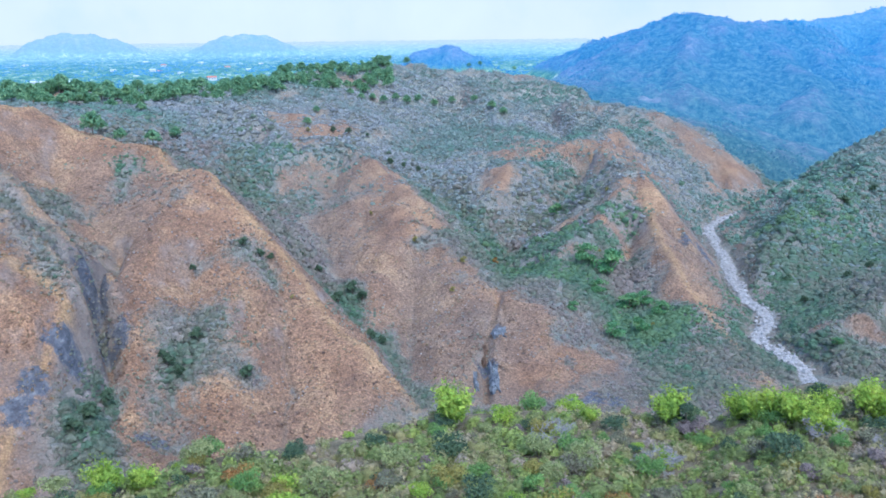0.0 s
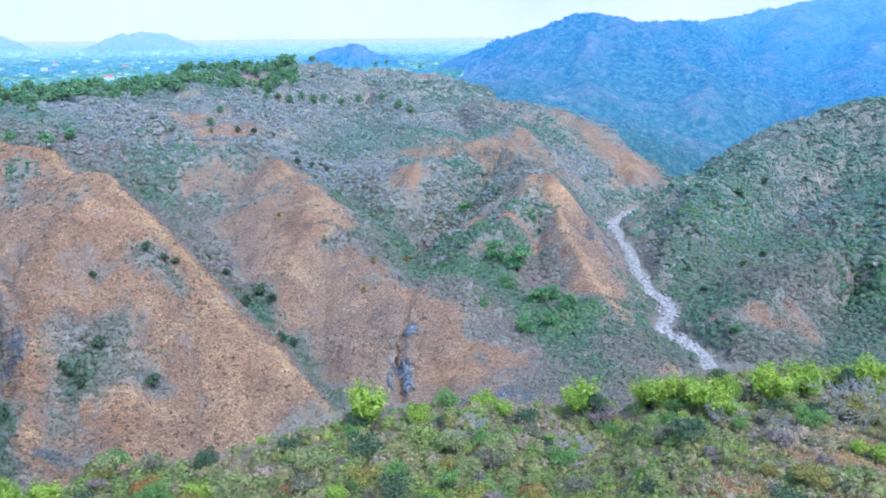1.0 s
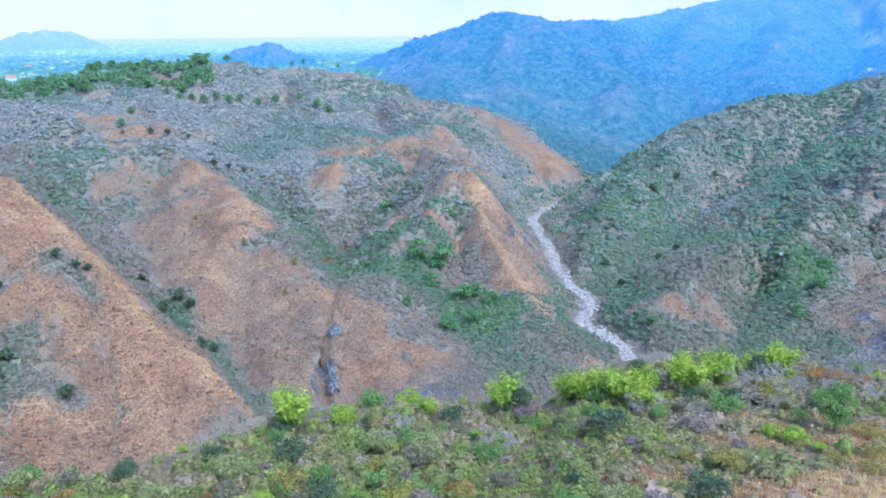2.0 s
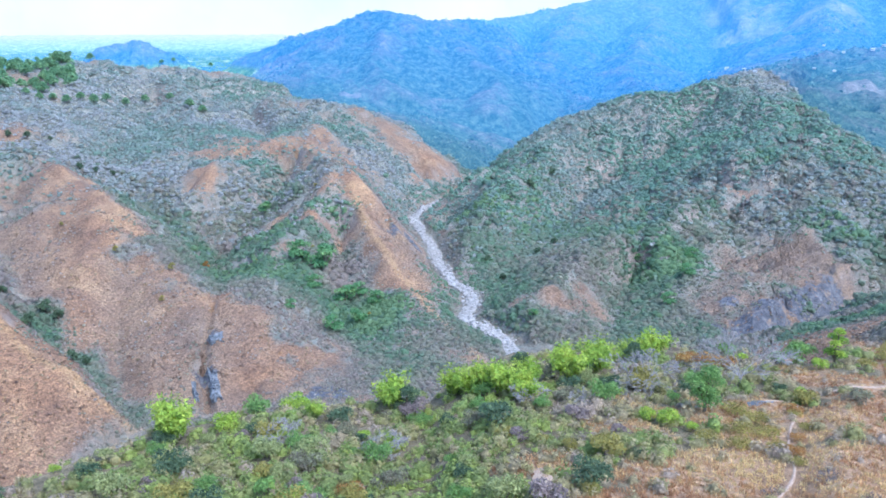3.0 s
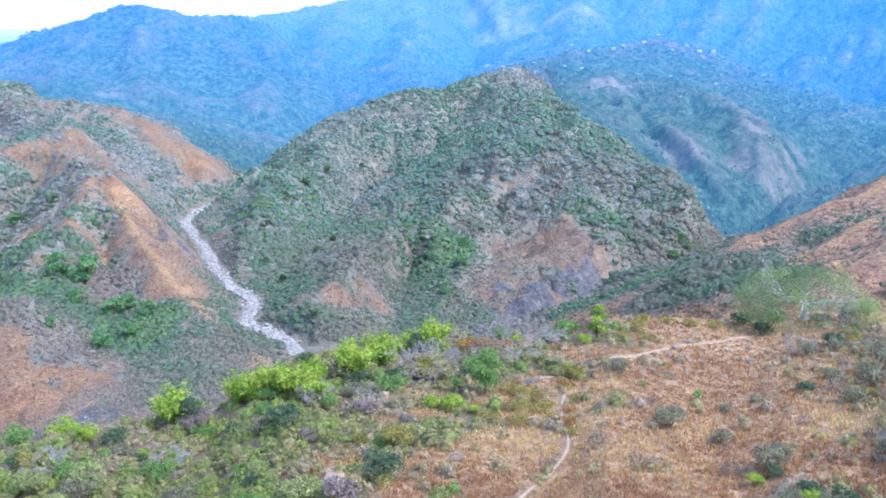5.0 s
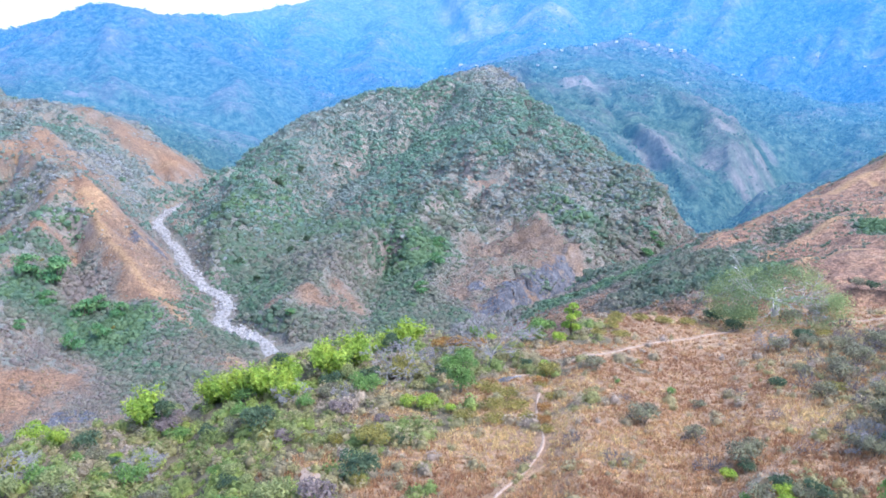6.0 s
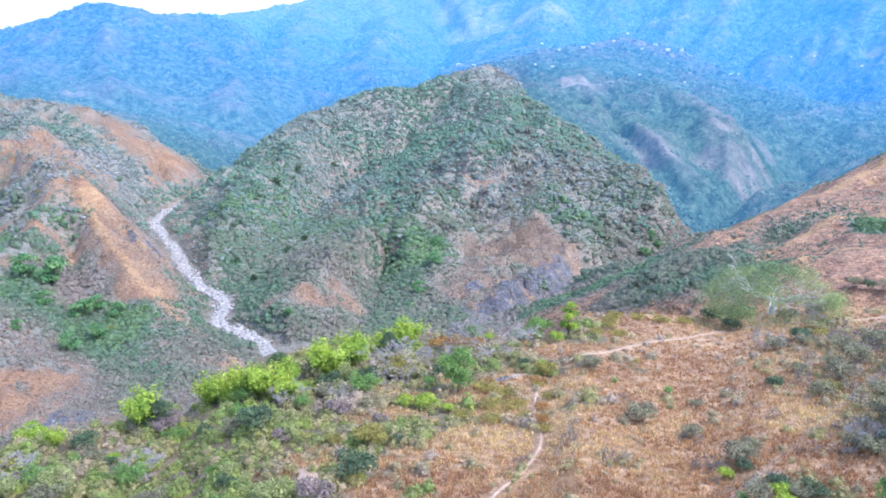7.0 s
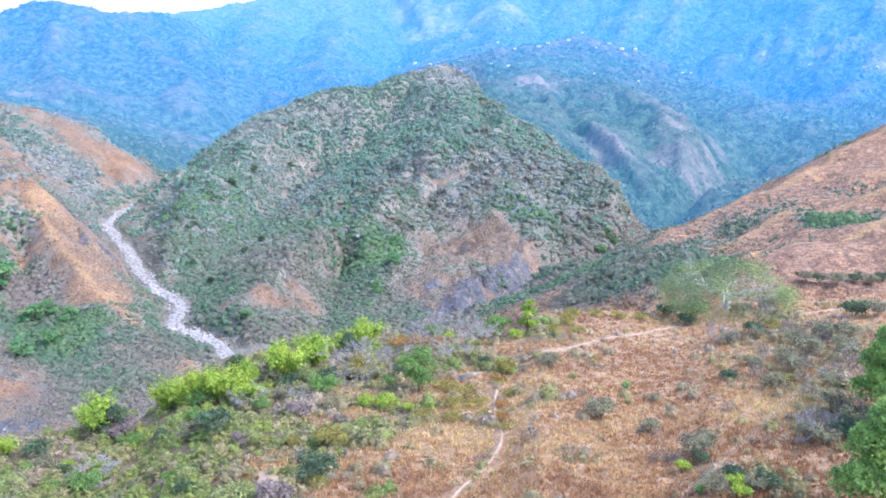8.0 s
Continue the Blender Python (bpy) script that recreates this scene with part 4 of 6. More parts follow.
tint = np.clip(0.31 + 0.2 * smooth(180, 300, x) + 0.4 * (wooded - 0.5) + 0.9 * fbm(x, y, 90, 4, 16) + 0.09 * rng.normal(size=len(x)), 0.22, 0.95)
tagged(leaf_cloud("hill_scrub", np.stack([x, y, h], 1), size, tint, 4, 0.24, HAZED_LEAF, 0.55, 1, 0.68, 0.26), "haze-paled grey-green scrub and woods on the farther hills", "shrubs", kind="stuff")

DOWN_PATH = [(48, 56), (51, 59), (57, 60.6), (61, 63), (66.8, 67.6), (72.3, 74.1), (79, 81), (88, 90)]
CROSS_PATH = [(84, 92), (88, 90.2), (93, 90), (102, 89.4), (111.5, 91.4), (123, 92.8), (135, 92.6), (143, 90), (152.5, 83), (170, 77.7), (188, 71.7), (215, 62)]
rng = np.random.default_rng(44)
r, a = 64 * 3.6 ** (rng.random(34000) ** 0.8), np.radians(rng.uniform(20, 74, 34000))
x, y = r * np.sin(a), r * np.cos(a)
h, wooded, crested = land(x, y)
dry = (wooded < 0.75) & (np.minimum(*(to_line(x, y, [p + (0,) for p in way])[0] for way in (DOWN_PATH, CROSS_PATH))) > 0.9)
x, y, h = x[dry], y[dry], h[dry]
size = 0.32 + 0.5 * rng.random(len(x)) ** 2
tint = np.clip(0.5 + 0.9 * fbm(x, y, 16, 3, 19) + 0.5 * fbm(x, y, 3, 2, 20) + 0.25 * rng.normal(size=len(x)), 0, 1)
DRY_GRASS = leaf_material("dry_grass_blades", [(0.0, (0.37, 0.20, 0.115)), (0.4, (0.485, 0.29, 0.155)), (0.7, (0.585, 0.385, 0.20)), (1.0, (0.70, 0.54, 0.27))], 0.5)
BLADES = 7
n = len(x)
foot = np.stack([x, y, h], 1)[:, None, :] + np.concatenate([rng.normal(size=(n, BLADES, 2)) * 0.22, np.zeros((n, BLADES, 1))], 2)
way = rng.normal(size=(n, BLADES, 3)) * np.array((1, 1, 0))
way /= np.linalg.norm(way, axis=2, keepdims=True)
tip = foot + np.array((0, 0, 1)) * (size[:, None, None] * (0.45 + 0.5 * rng.random((n, BLADES, 1)))) + rng.normal(size=(n, BLADES, 3)) * np.array((0.16, 0.16, 0))
tri = np.stack([foot + way * 0.09, foot - way * 0.09, tip], 2).reshape(-1, 3)
me = bpy.data.meshes.new("dry_grass")
me.from_pydata(tri.tolist(), [], np.arange(len(tri)).reshape(-1, 3).tolist())
me.attributes.new("tint", "FLOAT", "POINT").data.foreach_set("value", np.repeat(tint, BLADES * 3).astype(np.float32))
me.materials.append(DRY_GRASS)
tagged(new("dry_grass", me), "tufts of dry orange-brown grass on the near slope", "grass", kind="stuff")

# small brown and dark tufts that speckle the bare slopes across the ravine
rng = np.random.default_rng(45)
r, a = 240 * 2.4 ** rng.random(36000), np.radians(rng.uniform(-32, 74, 36000))
x, y = r * np.sin(a), r * np.cos(a)
h, wooded, crested = land(x, y)
dry = (wooded < 0.6) & (h > 9) & ((x < 220) | (y > 230) )
x, y, h = x[dry], y[dry], h[dry]
size = 0.7 + 1.0 * rng.random(len(x)) ** 2.5
tint = np.clip(0.35 + 0.8 * fbm(x, y, 30, 3, 29) + 0.25 * rng.normal(size=len(x)), 0, 1)
TUFT = leaf_material("slope_tufts", [(0.0, (0.21, 0.15, 0.12)), (0.4, (0.30, 0.20, 0.14)), (0.7, (0.27, 0.24, 0.15)), (1.0, (0.42, 0.27, 0.15))], 0.4)
tagged(leaf_cloud("slope_tufts", np.stack([x, y, h], 1), size, tint, 5, 0.38, TUFT, 0.75, 0), "small brown tufts speckling the bare slopes", "grass", kind="stuff")

# woods on the far mountains
rng = np.random.default_rng(46)
r, a = 620 * 4.4 ** (rng.random(130000) ** 1.25), np.radians(rng.uniform(-32, 72, 130000))
x, y = r * np.sin(a), r * np.cos(a)
h, wooded, crested = land(x, y)
seam = np.interp(np.degrees(a), SEAM[0], SEAM[1])
far_off = (r > seam) & (rng.random(len(r)) < wooded * (0.15 + 0.85 * (fbm(x, y, 160, 3, 35) > 0.05)))
x, y, h, r = x[far_off], y[far_off], h[far_off], r[far_off]
size = 2.6 + 3.4 * rng.random(len(x)) ** 2 + (r - 960) * 0.002


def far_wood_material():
    """Trees of the far backdrop, with blue haze painted in as a glow."""
    m, nt, b = material("far_wood_haze_glow")
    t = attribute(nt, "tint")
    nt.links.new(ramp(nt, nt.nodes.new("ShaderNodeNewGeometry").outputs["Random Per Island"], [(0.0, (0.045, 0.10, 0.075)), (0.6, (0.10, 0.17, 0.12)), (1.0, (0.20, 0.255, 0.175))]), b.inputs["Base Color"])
    nt.links.new(ramp(nt, t, HAZE_GLOW), b.inputs["Emission Color"])
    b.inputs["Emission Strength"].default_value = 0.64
    b.inputs["Specular IOR Level"].default_value = 0.0
    return m


# tint holds the distance here, which sets each tree's haze glow
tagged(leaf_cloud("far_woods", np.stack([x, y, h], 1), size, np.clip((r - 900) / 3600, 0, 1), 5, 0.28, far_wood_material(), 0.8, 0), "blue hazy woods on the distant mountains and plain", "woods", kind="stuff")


# ---- trees and shrubs that stand out singly ----
def bark_material(name, dark, light):
    m, nt, b = material(name)
    nt.links.new(ramp(nt, noise_of(nt, 2.5, 6, 0.7), [(0.3, dark), (0.7, light)]), b.inputs["Base Color"])
    b.inputs["Roughness"].default_value = 0.9
    bumped(nt, b, noise_of(nt, 6.0, 5, 0.7), 0.6, 0.05)
    return m


TWIG_BARK = bark_material("brown_twig_bark", (0.15, 0.12, 0.105), (0.30, 0.25, 0.225))
MUTED = leaf_material("dull_olive_leaves", [(0.0, (0.19, 0.17, 0.13)), (0.5, (0.25, 0.25, 0.165)), (1.0, (0.33, 0.34, 0.20))], 0.4)
LEAN = leaf_material("light_olive_leaves", [(0.0, (0.24, 0.28, 0.12)), (0.5, (0.33, 0.37, 0.16)), (1.0, (0.43, 0.45, 0.20))], 0.45)
BARK = bark_material("brown_bark", (0.10, 0.075, 0.055), (0.24, 0.19, 0.15))
GREY_BARK = bark_material("grey_bark", (0.23, 0.21, 0.205), (0.42, 0.395, 0.38))
PALE_BARK = bark_material("pale_grey_bark", (0.36, 0.33, 0.31), (0.62, 0.59, 0.56))
LIME = leaf_material("lime_green_leaves", [(0.0, (0.20, 0.34, 0.07)), (0.5, (0.36, 0.50, 0.085)), (1.0, (0.55, 0.61, 0.11))], 0.5)
GREEN = leaf_material("fresh_green_leaves", [(0.0, (0.15, 0.27, 0.09)), (0.5, (0.23, 0.38, 0.12)), (1.0, (0.34, 0.47, 0.14))], 0.5)
DEEP = leaf_material("deep_green_leaves", [(0.0, (0.07, 0.11, 0.07)), (0.5, (0.11, 0.17, 0.10)), (1.0, (0.17, 0.24, 0.12))], 0.4)
PINE = leaf_material("pine_needles", [(0.0, (0.18, 0.33, 0.12)), (0.5, (0.29, 0.46, 0.14)), (1.0, (0.47, 0.59, 0.15))], 0.55)
SAGE = leaf_material("pale_sage_leaves", [(0.0, (0.18, 0.27, 0.14)), (0.5, (0.30, 0.38, 0.17)), (1.0, (0.45, 0.47, 0.19))], 0.45)
RUST = leaf_material("rusty_brown_leaves", [(0.0, (0.28, 0.15, 0.06)), (0.5, (0.42, 0.23, 0.08)), (1.0, (0.52, 0.34, 0.10))], 0.4)
GOLD = leaf_material("yellow_olive_leaves", [(0.0, (0.22, 0.20, 0.07)), (0.5, (0.34, 0.31, 0.09)), (1.0, (0.48, 0.41, 0.12))], 0.4)
TWIGS = leaf_material("grey_mauve_twigs", [(0.0, (0.20, 0.16, 0.15)), (0.5, (0.27, 0.22, 0.21)), (1.0, (0.34, 0.28, 0.25))], 0.3)


def mesh_from(name, bm, mat, smooth_faces=False):
    me = bpy.data.meshes.new(name)
    bm.to_mesh(me)
    bm.free()
    me.materials.append(mat)
    if smooth_faces:
        me.polygons.foreach_set("use_smooth", np.ones(len(me.polygons), bool))
    return me


def part(name, me, parent, label=""):
    ob = new(name, me)
    ob.parent = parent
    return tagged(ob, label) if label else ob


def tube(bm, points, radii, sides=5):
    rings = []
    for i, p in enumerate(points):
        d = (points[min(i + 1, len(points) - 1)] - points[max(i - 1, 0)]).normalized()
        a = d.orthogonal().normalized()
        b = d.cross(a)
        rings.append([bm.verts.new(p + (a * math.cos(6.2832 * k / sides) + b * math.sin(6.2832 * k / sides)) * radii[i]) for k in range(sides)])
    for lo, hi in zip(rings, rings[1:]):
        for k in range(sides):
            bm.faces.new((lo[k], lo[(k + 1) % sides], hi[(k + 1) % sides], hi[k]))
    bm.faces.new(rings[-1])


def grow(bm, rng, start, way, length, radius, depth, spread, droop=0.0, tips=None):
    """A forking, tapering limb."""
    pts, radii = [start], [radius]
    for k in range(3):
        way = (way + Vector([rng.gauss(0, 0.16) for _ in range(3)]) - Vector((0, 0, droop))).normalized()
        pts.append(pts[-1] + way * length / 3)
        radii.append(radius * (1 - 0.14 * (k + 1)))
    tube(bm, pts, radii, 5 if depth > 2 else 3)
    if tips is not None and depth <= 2:
        tips += pts[1:]
    if depth > 0:
        for k in range(rng.choice((2, 3, 3))):
            side = Vector([rng.gauss(0, 1) for _ in range(3)]).normalized()
            grow(bm, rng, pts[-1 if k else rng.choice((2, 3))], (way + side * spread).normalized(), length * rng.uniform(0.62, 0.82), max(radii[-1] * 0.74, 0.034), depth - 1, spread, droop, tips)


def crown_of(name, lobes, count, leaf, mat, seed, jitter=0.55, long=1.0):
    rng = np.random.default_rng(seed)
    at, out, tint = [], [], []
    total = sum(r[0] ** 2 for _, r in lobes)
    for c, r in lobes:
        n = max(6, int(count * r[0] ** 2 / total))
        v = rng.normal(size=(n, 3))
        v /= np.linalg.norm(v, axis=1, keepdims=True)
        v[:, 2] = np.where(v[:, 2] < -0.35, -v[:, 2], v[:, 2])
        at.append(np.array(c) + v * np.array(r) * (0.6 + 0.5 * rng.random((n, 1))))
        out.append(v + np.array((0, 0, 0.4)))
        tint.append(np.clip(0.5 + 0.28 * v[:, 2] * 0 + rng.normal() * 0.16 + rng.normal(size=n) * 0.12, 0, 1))
    at, out, tint = np.concatenate(at), np.concatenate(out), np.concatenate(tint)
    return leaf_mesh(name, at, out, leaf * (0.6 + 0.8 * rng.random(len(at))), tint, mat, rng, jitter, long)


def broadleaf(name, tall, wide, mat, leaves, leaf, seed, bark=None, trunk_share=0.16, lobes=10):
    """A tree: tapered trunk with limbs, a crown of leaf tufts in uneven lobes."""
    rng = random.Random(seed)
    top = new(name)
    bm = bmesh.new()
    fork = Vector((0, 0, tall * trunk_share))
    tube(bm, [Vector((0, 0, -0.6)), fork * 0.5, fork], [0.045 * tall, 0.034 * tall, 0.028 * tall], 7)
    balls = []
    for k in range(lobes):
        a = 6.2832 * k / lobes + rng.uniform(-0.4, 0.4)
        reach = wide * 0.5 * (rng.uniform(0.35, 0.72) if k < lobes - 2 else 0.15)
        c = Vector((reach * math.cos(a), reach * math.sin(a), tall * rng.uniform(0.24, 0.78)))
        if k >= lobes - 2:
            c.z = tall * 0.82
        limb = bmesh.new()
        tube(limb, [fork, fork.lerp(c, 0.55) + Vector((0, 0, 0.04 * tall)), c], [0.022 * tall, 0.014 * tall, 0.006 * tall], 4)
        part("limb", mesh_from("limb", limb, bark or BARK), top)
        size = wide * rng.uniform(0.19, 0.29)
        balls.append((tuple(c), (size, size, size * rng.uniform(0.65, 0.9))))
    part("trunk", mesh_from("trunk", bm, bark or BARK), top)
    part("crown", crown_of("crown", balls, leaves, leaf, mat, seed), top)
    return top


def bare_tree(name, tall, seed, spread=0.75, depth=5, droop=0.0):
    rng = random.Random(seed)
    top = new(name)
    bm = bmesh.new()
    trunk = [Vector((0, 0, -0.6)), Vector((0.05, 0, tall * 0.08)), Vector((0, 0.06, tall * 0.16))]
    tube(bm, trunk, [tall * 0.03, tall * 0.022, tall * 0.019], 7)
    part("trunk", mesh_from("trunk", bm, GREY_BARK), top)
    for k in range(6):
        bm = bmesh.new()
        a = 6.2832 * k / 6 + rng.uniform(-0.3, 0.3)
        grow(bm, rng, trunk[-1], Vector((math.cos(a) * 0.8, math.sin(a) * 0.8, 0.75)).normalized(), tall * 0.28, tall * 0.0085, depth - 1, spread, droop)
        part("branch", mesh_from("branch", bm, GREY_BARK), top, "leafless pale grey branch")
    return top


def bamboo(name, tall, seed, mat):
    """A clump: arching culms and feathery sprays of leaves."""
    rng = random.Random(seed)
    gen = np.random.default_rng(seed)
    top = new(name)
    at, out = [], []
    for k in range(26):
        bm = bmesh.new()
        a, lean = rng.uniform(0, 6.2832), rng.uniform(0.1, 0.62)
        high = tall * rng.uniform(0.65, 1.05)
        base = Vector((rng.gauss(0, 0.35), rng.gauss(0, 0.35), -0.4))
        way = Vector((math.cos(a), math.sin(a), 0))
        pts = [base + way * (high * lean * u ** 2.2) + Vector((0, 0, high * (u - 0.28 * lean * u ** 3))) for u in (0, 0.25, 0.5, 0.7, 0.85, 1.0)]
        tube(bm, pts, [0.05, 0.05, 0.04, 0.03, 0.02, 0.01], 3)
        part("culm", mesh_from("culm", bm, GOLD_CULM), top, "thin yellowish bamboo stem")
        for n in range(90):
            u = rng.uniform(0.4, 1.04)
            p = base + way * (high * lean * u ** 2.2) + Vector((0, 0, high * (u - 0.28 * lean * u ** 3)))
            at.append(p + Vector([rng.gauss(0, 0.075 * tall) for _ in range(3)]))
            out.append((way.x * 0.5, way.y * 0.5, 0.9))
    at, out = np.array(at), np.array(out)
    tint = np.clip(0.55 + 0.45 * fbm(at[:, 0] * 9, at[:, 1] * 9 + at[:, 2] * 7, 9, 2, seed) * 1.3 + 0.1 * gen.normal(size=len(at)), 0, 1)
    part("foliage", leaf_mesh("foliage", at, out, 0.028 * tall * (0.7 + 0.7 * gen.random(len(at))), tint, mat, gen, 0.6, 3.0), top)
    return top


GOLD_CULM = bark_material("yellow_culm", (0.32, 0.33, 0.14), (0.50, 0.48, 0.25))


def pine(name, tall, wide, leaves, leaf, seed, mat, rounded=False):
    rng = random.Random(seed)
    top = new(name)
    bm = bmesh.new()
    tube(bm, [Vector((0, 0, -0.6)), Vector((0.05, 0, tall * 0.5)), Vector((0, 0, tall * 0.95))], [0.026 * tall, 0.017 * tall, 0.004 * tall], 6)
    balls = []
    for k in range(14):
        u = k / 13
        a = k * 2.4
        reach = wide * 0.34 * (1 - u) ** 0.5 * rng.uniform(0.75, 1.1)
        c = Vector((reach * math.cos(a), reach * math.sin(a), tall * (0.2 + 0.72 * u)))
        tube(bm, [Vector((0, 0, c.z - 0.06 * tall)), c], [0.007 * tall, 0.003 * tall], 3)
        size = wide * (0.23 - 0.07 * u)
        if rounded:
            c.z, size = tall * (0.36 + 0.46 * u), wide * (0.27 - 0.05 * u)
        balls.append((tuple(c), (size, size, size * 0.8)))
    part("trunk", mesh_from("trunk", bm, BARK), top)
    part("crown", crown_of("crown", balls, leaves, leaf, mat, seed, 0.7, 1.6), top)
    return top


def shrub(name, tall, wide, mat, leaves, leaf, seed):
    rng = random.Random(seed)
    top = new(name)
    balls = []
    for k in range(6):
        a = 6.2832 * k / 6 + rng.uniform(-0.4, 0.4)
        c = Vector((math.cos(a) * wide * 0.26, math.sin(a) * wide * 0.26, tall * rng.uniform(0.35, 0.7)))
        bm = bmesh.new()
        tube(bm, [Vector((0, 0, -0.3)), c * 0.6, c], [0.04, 0.03, 0.015], 4)
        part("stem", mesh_from("stem", bm, BARK), top)
        balls.append((tuple(c), (wide * 0.26, wide * 0.26, tall * 0.3)))
    part("foliage", crown_of("foliage", balls, leaves, leaf, mat, seed), top)
    return top


def twiggy(name, tall, wide, seed):
    """A leafless shrub: a fan of stems that fork into fine twigs."""
    rng = random.Random(seed)
    top = new(name)
    for k in range(9):
        bm = bmesh.new()
        a, lean = 6.2832 * k / 9, rng.uniform(0.2, 1.2)
        grow(bm, rng, Vector((0, 0, -0.2)), Vector((math.cos(a) * lean, math.sin(a) * lean, 0.8)).normalized(), tall * 0.46, 0.045, 3, 0.65)
        part("stem", mesh_from("stem", bm, TWIG_BARK), top)
    return top


def stand(x, y, turn=0.0, size=1.0, sink=0.0):
    return pose(x, y, ground_at(x, y) - sink, 0, 0, turn) @ Matrix.Diagonal((size, size, size, 1))


def plant(ob, places, label, category, group=""):
    """Sets a thing at the first place and copies of it at the others: x, y, size."""
    tagged(ob, label, category, group)
    spin = random.Random(len(places) * 7 + len(label))
    made = [ob]
    for k, (x, y, size) in enumerate(places):
        if k:
            made.append(copy_thing(ob, stand(x, y, spin.uniform(0, 360), size)))
    x, y, size = places[0]
    ob.matrix_basis = stand(x, y, spin.uniform(0, 360), size)
    return made


# on the knoll
plant(bamboo("bamboo_clump", 6.5, 3, LIME), [(1, 117, 1.15), (35, 121, 1.0), (45, 119, 0.7), (50, 112, 0.95), (56, 114, 0.7), (69, 115, 0.95), (78, 118, 0.7), (22, 119, 0.5), (-39, 87.5, 0.7), (-35.5, 89, 0.62), (-19.5, 90.6, 0.5)], "lime-green bamboo clump with arching feathery stems", "bamboo", "bamboo clumps along the rim")
plant(bamboo("bamboo_clump", 6.0, 8, LIME), [(52, 107, 0.8), (62, 112, 1.1), (82, 118, 0.95), (47, 115, 0.95), (73, 118, 0.6)], "bright yellow-green bamboo clump on the rim of the slope", "bamboo", "bamboo clumps along the rim")
plant(broadleaf("tree", 5.5, 5.5, DEEP, 2600, 0.17, 12), [(37, 119, 0.85), (77, 116, 0.75), (56, 117, 0.8)], "dark blue-green bushy tree beside the bamboo", "tree")
plant(broadleaf("tree", 6.8, 5.4, GREEN, 4200, 0.15, 13, lobes=14), [(72.4, 90.8, 1.0)], "bright green leafy young tree on the slope", "tree")
plant(broadleaf("tree", 7.5, 3.6, LIME, 2400, 0.16, 14, lobes=12), [(108, 103, 1.0)], "slender yellow-green tree at the rim", "tree")
plant(broadleaf("tree", 4.4, 5.2, GREEN, 2200, 0.16, 15), [(104, 107, 1.0), (101, 109, 0.55), (96, 116, 0.6)], "rounded green tree at the rim of the slope", "tree")
plant(shrub("shrub", 2.4, 3.2, LIME, 840, 0.14, 16), [(64.5, 88.5, 1.0), (63, 91, 0.8), (66, 85, 0.6), (105, 103, 0.9), (97, 113, 0.7), (-18, 84, 1.5), (12, 84, 1.3), (-3, 88, 0.9), (73.2, 45.9, 0.6), (69.9, 37.9, 0.65), (68.3, 36.3, 0.65)], "lime-green shrub among drier scrub", "shrub", "lime shrubs on the slope")
plant(shrub("shrub", 2.2, 4.5, RUST, 1000, 0.13, 17), [(86, 113, 1.1), (91, 110, 1.0), (-25, 93, 1.0), (88.5, 111.5, 1.0), (84, 86, 0.6), (20, 88, 0.9), (-8, 92, 0.8), (72, 73, 0.6), (76, 77, 0.5)], "rusty brown dried shrub on the slope", "shrub", "rusty shrubs on the slope")
plant(shrub("shrub", 1.5, 3.8, GOLD, 1000, 0.10, 18), [(112, 100, 0.9), (115, 97, 1.0), (103.3, 83.4, 0.55), (146.7, 75.3, 0.9), (111.4, 54.2, 0.9), (127.2, 108.7, 1.0), (130.8, 105.6, 1.0), (133.9, 102.2, 1.0), (138.3, 99.7, 1.0), (75.8, 84.7, 1.1), (73.5, 79.7, 1.0), (71.3, 81.9, 1.0), (71.3, 75, 0.8), (75.8, 88.5, 1.1), (79.9, 79.5, 0.65), (83, 85, 0.6), (68, 78, 0.9), (66, 82, 0.9), (70, 70, 0.6), (119, 103, 0.9), (123, 106, 1.0)], "yellow-olive low shrub in dry grass", "shrub", "olive shrubs on the slope")
plant(twiggy("shrub", 1.9, 3.4, 19), [(150.4, 68.3, 1.7), (156.1, 67.6, 1.4), (111.4, 58.9, 1.3), (92.4, 52.1, 0.7), (83, 42.3, 0.8), (74.5, 49.3, 0.95), (67, 62.6, 0.75), (60.7, 64.3, 0.6), (65.7, 55.6, 0.9), (117, 50.2, 1.1), (100.9, 63.4, 0.9), (84.8, 70, 0.6), (81.1, 55.9, 0.9), (111.5, 51.2, 0.9), (156.3, 76.7, 1.4), (134.1, 76, 1.1), (143, 70, 1.3), (126, 66, 1.0), (104, 47, 0.9), (98, 39, 1.2), (112, 44, 1.3), (122, 50, 1.3), (138, 62, 1.4), (88, 34.5, 1.0), (94, 44, 0.8), (121, 57, 1.2), (128, 58.5, 1.1), (111.6, 52, 1.0), (91.3, 39.3, 1.0), (146.9, 71.8, 1.3), (133, 60, 1.2)], "greyish mauve leafless shrub on the dry slope", "shrub", "grey shrubs on the dry slope")
